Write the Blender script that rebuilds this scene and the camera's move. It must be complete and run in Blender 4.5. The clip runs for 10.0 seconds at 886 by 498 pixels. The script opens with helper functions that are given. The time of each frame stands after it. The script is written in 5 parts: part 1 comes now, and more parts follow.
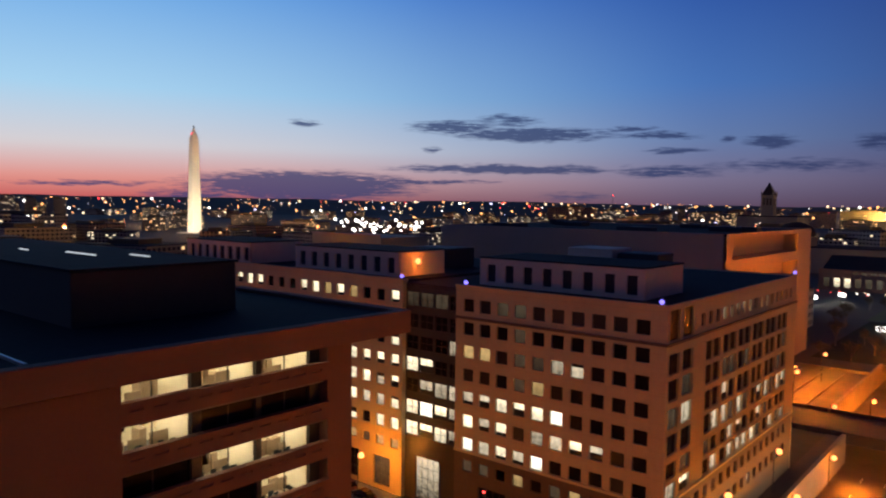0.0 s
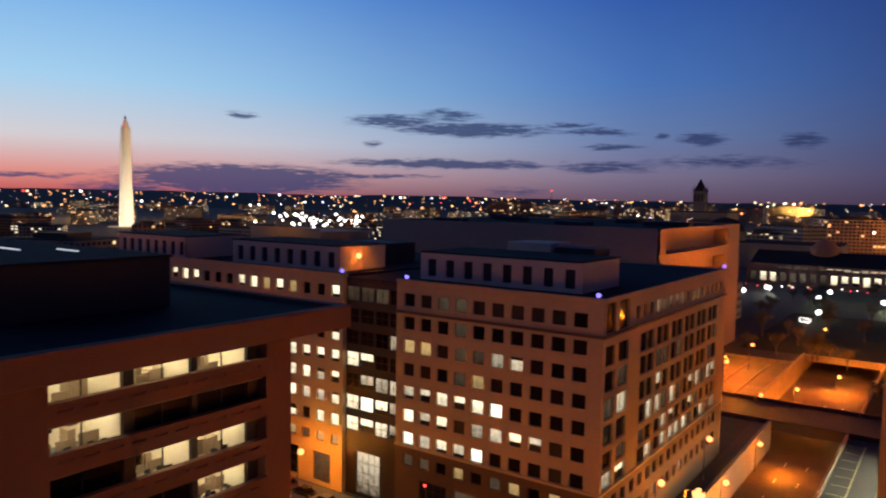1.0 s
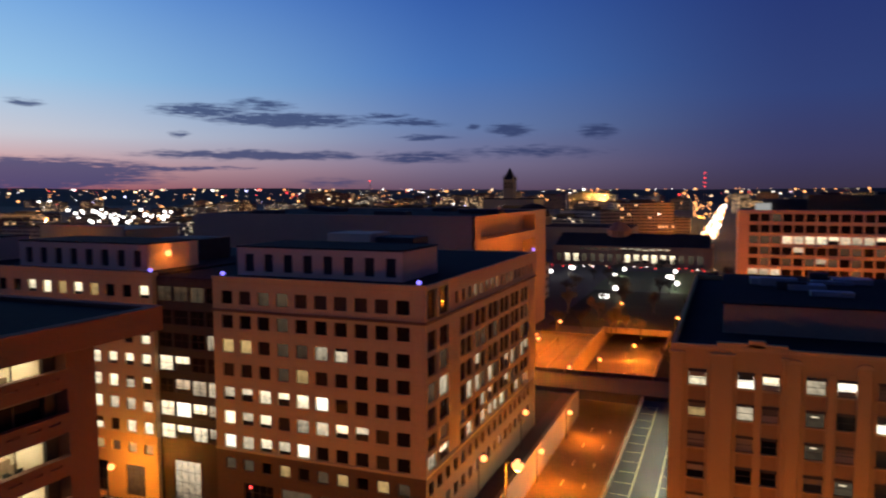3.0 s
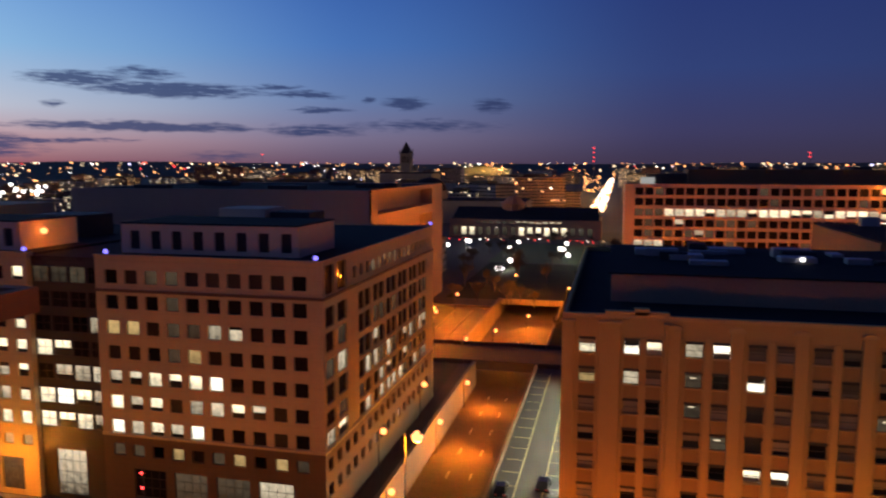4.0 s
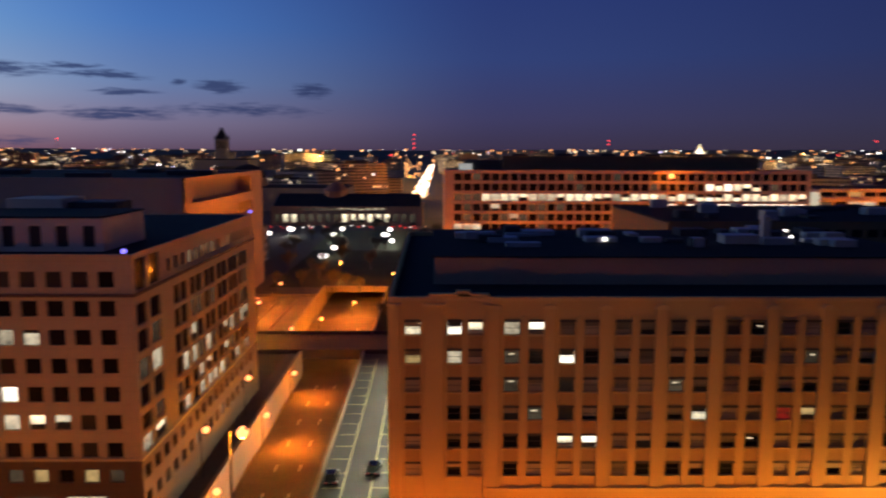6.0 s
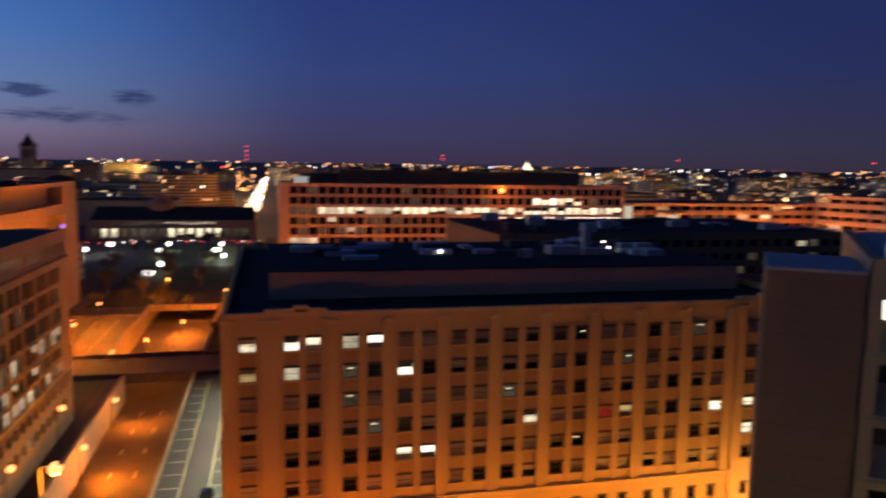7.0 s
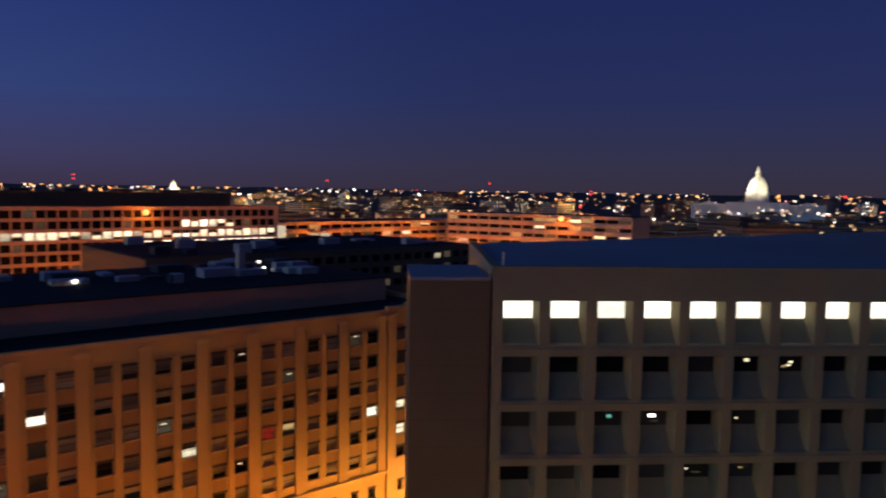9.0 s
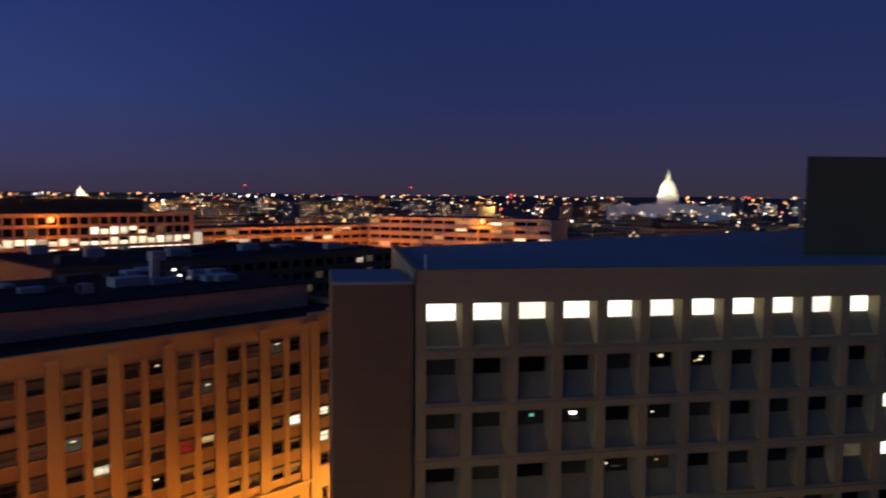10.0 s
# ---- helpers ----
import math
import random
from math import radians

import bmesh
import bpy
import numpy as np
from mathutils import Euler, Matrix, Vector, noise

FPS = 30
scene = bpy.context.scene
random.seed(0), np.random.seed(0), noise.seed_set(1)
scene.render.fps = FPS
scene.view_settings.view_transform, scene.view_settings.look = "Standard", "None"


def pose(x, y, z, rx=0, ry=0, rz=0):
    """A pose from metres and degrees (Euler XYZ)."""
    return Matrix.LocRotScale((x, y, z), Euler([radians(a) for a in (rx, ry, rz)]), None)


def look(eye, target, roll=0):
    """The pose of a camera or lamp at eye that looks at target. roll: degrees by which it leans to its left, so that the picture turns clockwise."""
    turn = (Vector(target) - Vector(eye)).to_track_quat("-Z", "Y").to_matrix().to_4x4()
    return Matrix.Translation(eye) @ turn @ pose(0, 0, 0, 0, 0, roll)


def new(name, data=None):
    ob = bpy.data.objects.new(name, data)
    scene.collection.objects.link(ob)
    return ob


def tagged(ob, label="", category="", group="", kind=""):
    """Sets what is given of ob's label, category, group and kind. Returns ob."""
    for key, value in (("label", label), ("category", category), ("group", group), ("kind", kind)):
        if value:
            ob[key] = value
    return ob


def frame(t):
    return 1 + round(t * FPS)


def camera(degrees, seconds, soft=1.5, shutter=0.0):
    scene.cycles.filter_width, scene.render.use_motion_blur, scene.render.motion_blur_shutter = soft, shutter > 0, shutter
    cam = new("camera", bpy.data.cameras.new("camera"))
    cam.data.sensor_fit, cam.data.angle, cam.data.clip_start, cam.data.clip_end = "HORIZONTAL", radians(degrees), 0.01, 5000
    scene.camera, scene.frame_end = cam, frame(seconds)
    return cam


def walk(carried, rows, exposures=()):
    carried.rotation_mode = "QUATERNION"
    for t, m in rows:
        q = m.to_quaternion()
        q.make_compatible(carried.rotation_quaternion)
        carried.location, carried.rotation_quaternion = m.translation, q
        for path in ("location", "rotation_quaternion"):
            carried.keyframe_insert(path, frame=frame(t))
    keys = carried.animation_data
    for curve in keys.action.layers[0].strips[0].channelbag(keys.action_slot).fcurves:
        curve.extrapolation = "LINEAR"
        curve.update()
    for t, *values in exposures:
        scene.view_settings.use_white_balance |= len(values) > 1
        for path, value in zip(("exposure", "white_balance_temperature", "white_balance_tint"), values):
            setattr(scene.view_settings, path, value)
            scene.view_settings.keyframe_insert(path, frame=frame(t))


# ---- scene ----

# ======================================================= camera and walk
cam = camera(62.66, 10.0, soft=2.0, shutter=0.8)
EYE = (0.0, 0.0, 54.0)
PATH = [(0.0, 40.10, -3.55, -0.69), (0.5, 38.08, -3.96, -0.91), (1.0, 35.45, -3.92, -0.98), (1.5, 33.11, -4.10, -1.08),
        (2.0, 28.58, -3.89, -1.22), (3.5, 17.38, -5.30, 0.34), (4.0, 13.17, -6.58, -0.04), (4.5, 11.00, -7.11, 0.19),
        (5.0, 7.83, -7.76, -0.26), (6.5, -6.54, -7.34, -0.44), (7.0, -13.44, -6.43, -0.99), (7.5, -19.97, -6.17, -0.29),
        (8.0, -27.70, -5.57, -0.51), (8.5, -35.00, -4.83, -0.47), (9.0, -40.24, -4.44, -0.86), (9.5, -43.07, -4.39, -0.50),
        (10.0, -46.39, -4.07, -0.42)]
walk(cam, [(t, pose(*EYE, 90 + p, r, y)) for t, y, p, r in PATH])
rng = random.Random(7)

SODIUM = (1.0, 0.235, 0.010)
COOL = (0.85, 0.92, 1.0)


# ======================================================= node helpers
class Nodes:
    def __init__(self, tree):
        self.tree = tree
        tree.nodes.clear()

    def add(self, kind, **props):
        n = self.tree.nodes.new(kind)
        for k, v in props.items():
            setattr(n, k, v)
        return n

    def put(self, a, b):
        self.tree.links.new(a, b)

    def sock(self, target, value):
        if hasattr(value, "is_output"):
            self.put(value, target)
        else:
            target.default_value = value

    def math(self, op, a, b=0.0, c=0.0, clamp=False):
        n = self.add("ShaderNodeMath", operation=op, use_clamp=clamp)
        for s, v in zip(n.inputs, (a, b, c)):
            self.sock(s, v)
        return n.outputs[0]

    def mix(self, fac, a, b, blend="MIX"):
        n = self.add("ShaderNodeMix", data_type="RGBA", blend_type=blend)
        self.sock(n.inputs[0], fac)
        self.sock(n.inputs[6], a)
        self.sock(n.inputs[7], b)
        return n.outputs[2]

    def ramp(self, fac, stops, smooth=True):
        n = self.add("ShaderNodeValToRGB")
        n.color_ramp.interpolation = "EASE" if smooth else "LINEAR"
        els = n.color_ramp.elements
        while len(els) < len(stops):
            els.new(0.5)
        for e, (p, c) in zip(els, stops):
            e.position, e.color = p, (*c, 1)
        self.sock(n.inputs[0], fac)
        return n.outputs[0]

    def noise(self, vec, scale, detail=4.0, rough=0.55):
        n = self.add("ShaderNodeTexNoise")
        n.inputs["Scale"].default_value = scale
        n.inputs["Detail"].default_value = detail
        n.inputs["Roughness"].default_value = rough
        if vec is not None:
            self.put(vec, n.inputs["Vector"])
        return n.outputs["Fac"]


def lin(r, g, b):
    return tuple((c / 255 / 12.92) if c <= 10 else ((c / 255 + 0.055) / 1.055) ** 2.4 for c in (r, g, b))


# ======================================================= world: dusk sky, afterglow in the west
def make_world():
    w = bpy.data.worlds.new("dusk_sky")
    w.use_nodes = True
    scene.world = w
    n = Nodes(w.node_tree)
    tc = n.add("ShaderNodeTexCoord").outputs["Generated"]
    sep = n.add("ShaderNodeSeparateXYZ")
    n.put(tc, sep.inputs[0])
    x, y, z = sep.outputs
    flat = n.math("SQRT", n.math("ADD", n.math("MULTIPLY", x, x), n.math("MULTIPLY", y, y)))
    el = n.math("MULTIPLY", n.math("ARCTAN2", z, flat), 180 / math.pi)
    az = n.math("MULTIPLY", n.math("ARCTAN2", n.math("MULTIPLY", x, -1), y), 180 / math.pi)
    a0 = radians(75)
    west = n.math("DIVIDE", n.math("ADD", n.math("MULTIPLY", x, -math.sin(a0)), n.math("MULTIPLY", y, math.cos(a0))),
                  n.math("MAXIMUM", flat, 0.001))
    h = n.math("DIVIDE", el, 90.0, clamp=True)
    d = lambda e: e / 90
    skies = [
        [(d(0), lin(54, 47, 62)), (d(2), lin(52, 50, 73)), (d(7), lin(39, 47, 89)), (d(19), lin(26, 39, 92)), (d(32), lin(18, 26, 70)), (d(70), lin(10, 15, 44))],
        [(d(0), lin(60, 50, 72)), (d(2.5), lin(62, 60, 98)), (d(7), lin(50, 66, 120)), (d(17), lin(32, 50, 114)), (d(32), lin(20, 30, 80)), (d(70), lin(11, 16, 46))],
        [(d(0), lin(98, 76, 98)), (d(2), lin(124, 114, 142)), (d(5), lin(104, 128, 174)), (d(9), lin(74, 118, 186)), (d(17), lin(42, 82, 164)), (d(32), lin(26, 48, 108)), (d(70), lin(12, 18, 50))],
        [(d(0), lin(142, 88, 100)), (d(1.6), lin(186, 146, 152)), (d(4), lin(184, 192, 210)), (d(8), lin(136, 180, 222)), (d(17), lin(66, 122, 206)), (d(32), lin(34, 66, 128)), (d(70), lin(13, 20, 54))],
        [(d(0), lin(200, 84, 84)), (d(1.6), lin(230, 146, 134)), (d(4), lin(218, 210, 212)), (d(8), lin(172, 214, 242)), (d(17), lin(94, 164, 232)), (d(32), lin(44, 84, 146)), (d(70), lin(14, 22, 56))],
    ]
    cols = [n.ramp(h, s, False) for s in skies]
    out = cols[0]
    for (lo, hi), c in zip(((-0.5, 0.22), (0.22, 0.62), (0.62, 0.86), (0.86, 0.995)), cols[1:]):
        f = n.add("ShaderNodeMapRange", clamp=True)
        n.put(west, f.inputs[0])
        f.inputs[1].default_value, f.inputs[2].default_value = lo - 0.06, hi + 0.06
        f.interpolation_type = "SMOOTHSTEP"
        out = n.mix(f.outputs[0], out, c)
    # clouds: soft streaks (azimuth, elevation, half width, half height, density)
    clouds = [(39.5, 5.97, 3.4, 0.5, 0.8), (33.3, 5.41, 6.0, 0.5, 1.0), (35.1, 6.45, 2.7, 0.56, 0.6), (25.6, 5.83, 1.9, 0.22, 0.75), (23.9, 5.25, 2.9, 0.28, 0.8),
              (22.5, 4.15, 2.3, 0.24, 0.75), (18.9, 4.94, 0.6, 0.22, 0.65), (16.1, 4.76, 1.8, 0.5, 0.8), (9.3, 4.52, 1.5, 0.56, 0.8), (41.0, 4.28, 0.9, 0.28, 0.65),
              (35.4, 2.73, 8.2, 0.34, 1.0), (23.1, 2.62, 4.2, 0.5, 0.7), (14.5, 3.04, 7.1, 0.56, 0.5), (41.5, 1.73, 5.9, 0.22, 0.75), (29.9, 0.66, 3.2, 0.56, 0.45),
              (51.0, 1.25, 7.2, 0.95, 1.6), (50.8, 6.06, 1.2, 0.28, 0.75), (59.1, 0.38, 3.7, 0.5, 0.75), (66.0, 1.2, 5.0, 0.2, 0.7)]
    comb = n.add("ShaderNodeCombineXYZ")
    n.put(n.math("MULTIPLY", az, 0.35), comb.inputs[0])
    n.put(n.math("MULTIPLY", el, 1.3), comb.inputs[1])
    wob = n.noise(comb.outputs[0], 1.0, 5.0, 0.6)
    comb2 = n.add("ShaderNodeCombineXYZ")
    n.put(n.math("MULTIPLY", az, 0.55), comb2.inputs[0])
    n.put(n.math("MULTIPLY", el, 4.2), comb2.inputs[1])
    fine = n.noise(comb2.outputs[0], 1.3, 6.0, 0.62)
    el2 = n.math("ADD", el, n.math("MULTIPLY", n.math("SUBTRACT", wob, 0.5), 0.9))
    total = None
    for ca, ce, ha, he, dens in clouds:
        u = n.math("DIVIDE", n.math("SUBTRACT", az, ca), ha)
        v = n.math("DIVIDE", n.math("SUBTRACT", el2, ce), he)
        r = n.math("ADD", n.math("MULTIPLY", u, u), n.math("MULTIPLY", v, v))
        g = n.math("MULTIPLY", n.math("EXPONENT", n.math("MULTIPLY", r, -1.05)), dens)
        total = g if total is None else n.math("MAXIMUM", total, g)
    cover = n.math("SUBTRACT", n.math("MULTIPLY", total, n.math("ADD", n.math("MULTIPLY", fine, 4.4), -0.85)), 0.25)
    cover = n.math("MULTIPLY", cover, 1.7, clamp=True)
    cloud_col = n.mix(n.math("MULTIPLY", n.math("ADD", west, 0.1), 0.8, clamp=True), (*lin(42, 46, 78), 1), (*lin(52, 70, 118), 1))
    out = n.mix(n.math("MULTIPLY", cover, 0.86), out, cloud_col)
    bg = n.add("ShaderNodeBackground")
    n.put(out, bg.inputs[0])
    bg.inputs[1].default_value = 1.0
    o = n.add("ShaderNodeOutputWorld")
    n.put(bg.outputs[0], o.inputs[0])


make_world()
scene.view_settings.exposure = 0.0


def point_lamp(place, watts, color=SODIUM, radius=0.35, name="lamp_light"):
    li = bpy.data.lights.new(name, "POINT")
    li.energy, li.color, li.shadow_soft_size = watts, color, radius
    ob = new(name, li)
    ob.location = place
    return ob


# ======================================================= materials
def surface(name, base, var=0.18, scale=0.15, fine=3.0, rough=0.85, bump=0.15, metal=0.0, tint=None, joints=None, spec=0.5):
    m = bpy.data.materials.new(name)
    m.use_nodes = True
    n = Nodes(m.node_tree)
    obj = n.add("ShaderNodeTexCoord").outputs["Object"]
    a = n.noise(obj, scale, 3.0)
    b = n.noise(obj, fine, 5.0, 0.65)
    f = n.math("ADD", n.math("MULTIPLY", n.math("SUBTRACT", a, 0.5), var * 2.2), n.math("MULTIPLY", n.math("SUBTRACT", b, 0.5), var * 1.6))
    info = n.add("ShaderNodeObjectInfo").outputs["Random"]
    f = n.math("ADD", f, n.math("MULTIPLY", n.math("SUBTRACT", info, 0.5), var * 0.35))
    k = n.math("ADD", f, 1.0)
    hsv = n.add("ShaderNodeHueSaturation")
    hsv.inputs["Color"].default_value = (*base, 1)
    n.put(k, hsv.inputs["Value"])
    col = hsv.outputs[0]
    if tint:
        col = n.mix(n.math("MULTIPLY", n.math("SUBTRACT", a, 0.45), 1.6, clamp=True), col, (*tint, 1))
    height = b
    if joints:
        sep = n.add("ShaderNodeSeparateXYZ")
        n.put(obj, sep.inputs[0])
        along = n.math("ADD", sep.outputs[0], sep.outputs[1])
        line = None
        for axis, size in ((along, joints[0]), (sep.outputs[2], joints[1])):
            fr = n.math("ABSOLUTE", n.math("SUBTRACT", n.math("FRACT", n.math("DIVIDE", axis, size)), 0.5))
            g = n.math("GREATER_THAN", fr, 0.5 - 0.03 / size)
            line = g if line is None else n.math("MAXIMUM", line, g)
        col = n.mix(n.math("MULTIPLY", line, 0.3), col, (*[c * 0.45 for c in base], 1))
        height = n.math("SUBTRACT", b, line)
    bs = n.add("ShaderNodeBsdfPrincipled")
    n.put(col, bs.inputs["Base Color"])
    bs.inputs["Metallic"].default_value = metal
    bs.inputs["Specular IOR Level"].default_value = spec
    n.put(n.math("ADD", n.math("MULTIPLY", a, 0.2), rough - 0.1, clamp=True), bs.inputs["Roughness"])
    bp = n.add("ShaderNodeBump")
    bp.inputs["Strength"].default_value = bump
    bp.inputs["Distance"].default_value = 0.05
    n.put(height, bp.inputs["Height"])
    n.put(bp.outputs[0], bs.inputs["Normal"])
    o = n.add("ShaderNodeOutputMaterial")
    n.put(bs.outputs[0], o.inputs[0])
    return m


def glow(name, color, strength, vary=0.0):
    """A thing that gives off light; vary mottles it like a lit room behind a blind."""
    m = bpy.data.materials.new(name)
    m.use_nodes = True
    n = Nodes(m.node_tree)
    e = n.add("ShaderNodeEmission")
    e.inputs[0].default_value = (*color, 1)
    if vary:
        tc = n.add("ShaderNodeTexCoord").outputs["Object"]
        info = n.add("ShaderNodeObjectInfo").outputs["Random"]
        add = n.add("ShaderNodeVectorMath", operation="ADD")
        n.put(tc, add.inputs[0])
        comb = n.add("ShaderNodeCombineXYZ")
        n.put(n.math("MULTIPLY", info, 37.0), comb.inputs[0])
        n.put(n.math("MULTIPLY", info, 91.0), comb.inputs[2])
        n.put(comb.outputs[0], add.inputs[1])
        v = n.noise(add.outputs[0], 0.9, 4.0, 0.7)
        sep = n.add("ShaderNodeSeparateXYZ")
        n.put(tc, sep.inputs[0])
        k = n.math("ADD", n.math("MULTIPLY", n.math("SUBTRACT", v, 0.5), 3.2 * vary), n.math("ADD", n.math("MULTIPLY", n.math("SUBTRACT", info, 0.5), 0.8 * vary), 1.0))
        k = n.math("ADD", k, n.math("MULTIPLY", sep.outputs[2], 0.22 * vary))
        n.put(n.math("MULTIPLY", n.math("MAXIMUM", k, 0.08), strength), e.inputs[1])
    else:
        e.inputs[1].default_value = strength
    bs = n.add("ShaderNodeBsdfPrincipled")
    bs.inputs["Base Color"].default_value = (0.05, 0.05, 0.05, 1)
    bs.inputs["Roughness"].default_value = 0.15
    add = n.add("ShaderNodeAddShader")
    n.put(e.outputs[0], add.inputs[0])
    n.put(bs.outputs[0], add.inputs[1])
    o = n.add("ShaderNodeOutputMaterial")
    n.put(add.outputs[0], o.inputs[0])
    return m


def glass(name, base, rough=0.08):
    m = bpy.data.materials.new(name)
    m.use_nodes = True
    n = Nodes(m.node_tree)
    bs = n.add("ShaderNodeBsdfPrincipled")
    info = n.add("ShaderNodeObjectInfo").outputs["Random"]
    col = n.mix(info, (*[c * 0.5 for c in base], 1), (*[c * 1.6 for c in base], 1))
    n.put(col, bs.inputs["Base Color"])
    bs.inputs["Roughness"].default_value = rough
    bs.inputs["Specular IOR Level"].default_value = 0.22
    o = n.add("ShaderNodeOutputMaterial")
    n.put(bs.outputs[0], o.inputs[0])
    return m


M_STONE = surface("pink_limestone", (0.44, 0.385, 0.25), 0.16, 0.08, 1.5, 0.85, 0.1, joints=(3.57, 1.975))
M_GRANITE = surface("brown_granite", (0.085, 0.06, 0.048), 0.22, 0.1, 2.0, 0.6, 0.1, joints=(1.8, 0.9))
M_PENT = surface("pale_stucco", (0.78, 0.59, 0.42), 0.10, 0.12, 1.2, 0.9)
M_PENTDARK = surface("dark_penthouse_brick", (0.055, 0.048, 0.042), 0.2, 0.1, 2.0, 0.9)
M_PENTBROWN = surface("brown_penthouse_brick", (0.34, 0.26, 0.18), 0.2, 0.1, 2.0, 0.9)
M_OVER = surface("red_brown_precast", (0.20, 0.094, 0.058), 0.12, 0.1, 2.5, 0.85, 0.2)
M_TAN = surface("tan_brick", (0.48, 0.32, 0.12), 0.14, 0.1, 4.0, 0.9, 0.2)
M_TANDARK = surface("dark_tan_brick_panel", (0.34, 0.21, 0.08), 0.14, 0.3, 4.0, 0.9, 0.2)
M_TANSTONE = surface("tan_sandstone_trim", (0.50, 0.35, 0.15), 0.10, 0.2, 3.0, 0.85)
M_CONC = surface("grey_brown_precast_concrete", (0.275, 0.235, 0.125), 0.12, 0.12, 3.0, 0.9, 0.2)
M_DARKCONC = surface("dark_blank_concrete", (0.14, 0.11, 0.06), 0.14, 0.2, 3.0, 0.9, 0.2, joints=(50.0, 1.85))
M_ROOF = surface("dark_roof_membrane", (0.03, 0.03, 0.034), 0.4, 0.07, 1.0, 0.9, 0.1, spec=0.08)
M_ROOFBLUE = surface("pale_gravel_roof", (0.26, 0.27, 0.30), 0.18, 0.06, 2.0, 0.9)
M_TERRA = surface("terracotta_band", (0.52, 0.36, 0.29), 0.12, 0.1, 1.0, 0.85)
M_ASPHALT = surface("asphalt", (0.055, 0.052, 0.05), 0.35, 0.08, 2.0, 0.85, 0.2)
M_ROADC = surface("worn_concrete_road", (0.13, 0.10, 0.075), 0.55, 0.1, 1.5, 0.85, 0.2)
M_PAVE = surface("concrete_pavement", (0.30, 0.28, 0.25), 0.2, 0.1, 2.0, 0.9)
M_WALLC = surface("retaining_concrete", (0.25, 0.20, 0.15), 0.3, 0.12, 1.5, 0.9, 0.2, joints=(6.0, 50.0))
M_GROUND = surface("dark_city_ground", (0.05, 0.05, 0.045), 0.5, 0.01, 0.2, 0.95)
M_GRASSD = surface("dark_planting", (0.035, 0.04, 0.02), 0.5, 0.08, 1.0, 0.95, spec=0.1)
M_METAL = surface("dark_painted_metal", (0.05, 0.05, 0.055), 0.2, 0.5, 5.0, 0.7, 0.05, 0.1, spec=0.2)
M_GALV = surface("galvanised_steel", (0.42, 0.44, 0.46), 0.2, 0.4, 4.0, 0.45, 0.05, 0.7)
M_PAINT = surface("white_road_paint", (0.70, 0.68, 0.60), 0.2, 0.5, 4.0, 0.7)
M_YELLOW = surface("yellow_road_paint", (0.55, 0.50, 0.26), 0.2, 0.5, 4.0, 0.7)
M_FRAME = surface("dark_bronze_frame", (0.05, 0.042, 0.036), 0.15, 0.6, 5.0, 0.5, 0.05, 0.3)
M_MARBLE = surface("white_marble", (0.74, 0.72, 0.66), 0.08, 0.02, 0.2, 0.7, 0.05)
M_GLASS = glass("dark_window_glass", (0.010, 0.012, 0.012))
M_TEAL = glass("blind_behind_glass", (0.035, 0.036, 0.03), 0.3)
M_BLACK = glass("black_window_glass", (0.010, 0.010, 0.011))
M_LIT = glow("lit_office_window", (1.0, 0.86, 0.58), 1.2, 0.7)
M_MID = glow("half_lit_window", (1.0, 0.84, 0.58), 0.5, 0.85)
M_DIM = glow("dim_window", (1.0, 0.8, 0.5), 0.045, 0.9)
M_WARM = glow("warm_lit_window", (1.0, 0.66, 0.26), 0.42, 0.6)
M_WHITE = glow("white_lit_window", (1.0, 0.93, 0.76), 1.6, 0.5)
M_LAMP = glow("sodium_lamp", (1.0, 0.32, 0.10), 3.4)
M_LAMPW = glow("white_lamp", (1.0, 0.92, 0.88), 4.0)
M_BLUEL = glow("blue_white_lamp", (0.20, 0.16, 1.0), 2.4)
M_RED = glow("red_lamp", (1.0, 0.04, 0.04), 8.0)
M_REDW = glow("red_lit_window", (1.0, 0.05, 0.03), 0.22, 1.2)
M_TANBLIND = glass("tan_window_blind", (0.27, 0.225, 0.15), 0.4)
WIN = {"r": M_REDW, "b": M_TANBLIND, "w": M_WHITE, "l": M_LIT, "m": M_MID, "d": M_DIM, "y": M_WARM, "t": M_TEAL, "g": M_GLASS, "k": M_BLACK}


# ======================================================= mesh helpers
def mesh(name, bm, mat):
    me = bpy.data.meshes.new(name)
    bm.normal_update()
    bm.to_mesh(me)
    bm.free()
    if mat:
        me.materials.append(mat)
    return me


def part(name, bm, material, parent, label=""):
    ob = new(name, mesh(name, bm, material))
    ob.parent = parent
    if label:
        ob["label"] = label
    return ob


def thing(name, label, category, group="", kind="", at=(0, 0, 0)):
    ob = new(name)
    ob.location = at
    ob.empty_display_size = 0.5
    return tagged(ob, label, category, group, kind)


def box(bm, x0, x1, y0, y1, z0, z1, bevel=0.0):
    r = bmesh.ops.create_cube(bm, size=1, matrix=Matrix.LocRotScale(((x0 + x1) / 2, (y0 + y1) / 2, (z0 + z1) / 2), None, (x1 - x0, y1 - y0, z1 - z0)))
    if bevel:
        es = {e for v in r["verts"] for e in v.link_edges}
        bmesh.ops.bevel(bm, geom=list(es), offset=bevel, segments=1, affect="EDGES")
    return bm


def boxbm(*a, bevel=0.0):
    return box(bmesh.new(), *a, bevel=bevel)


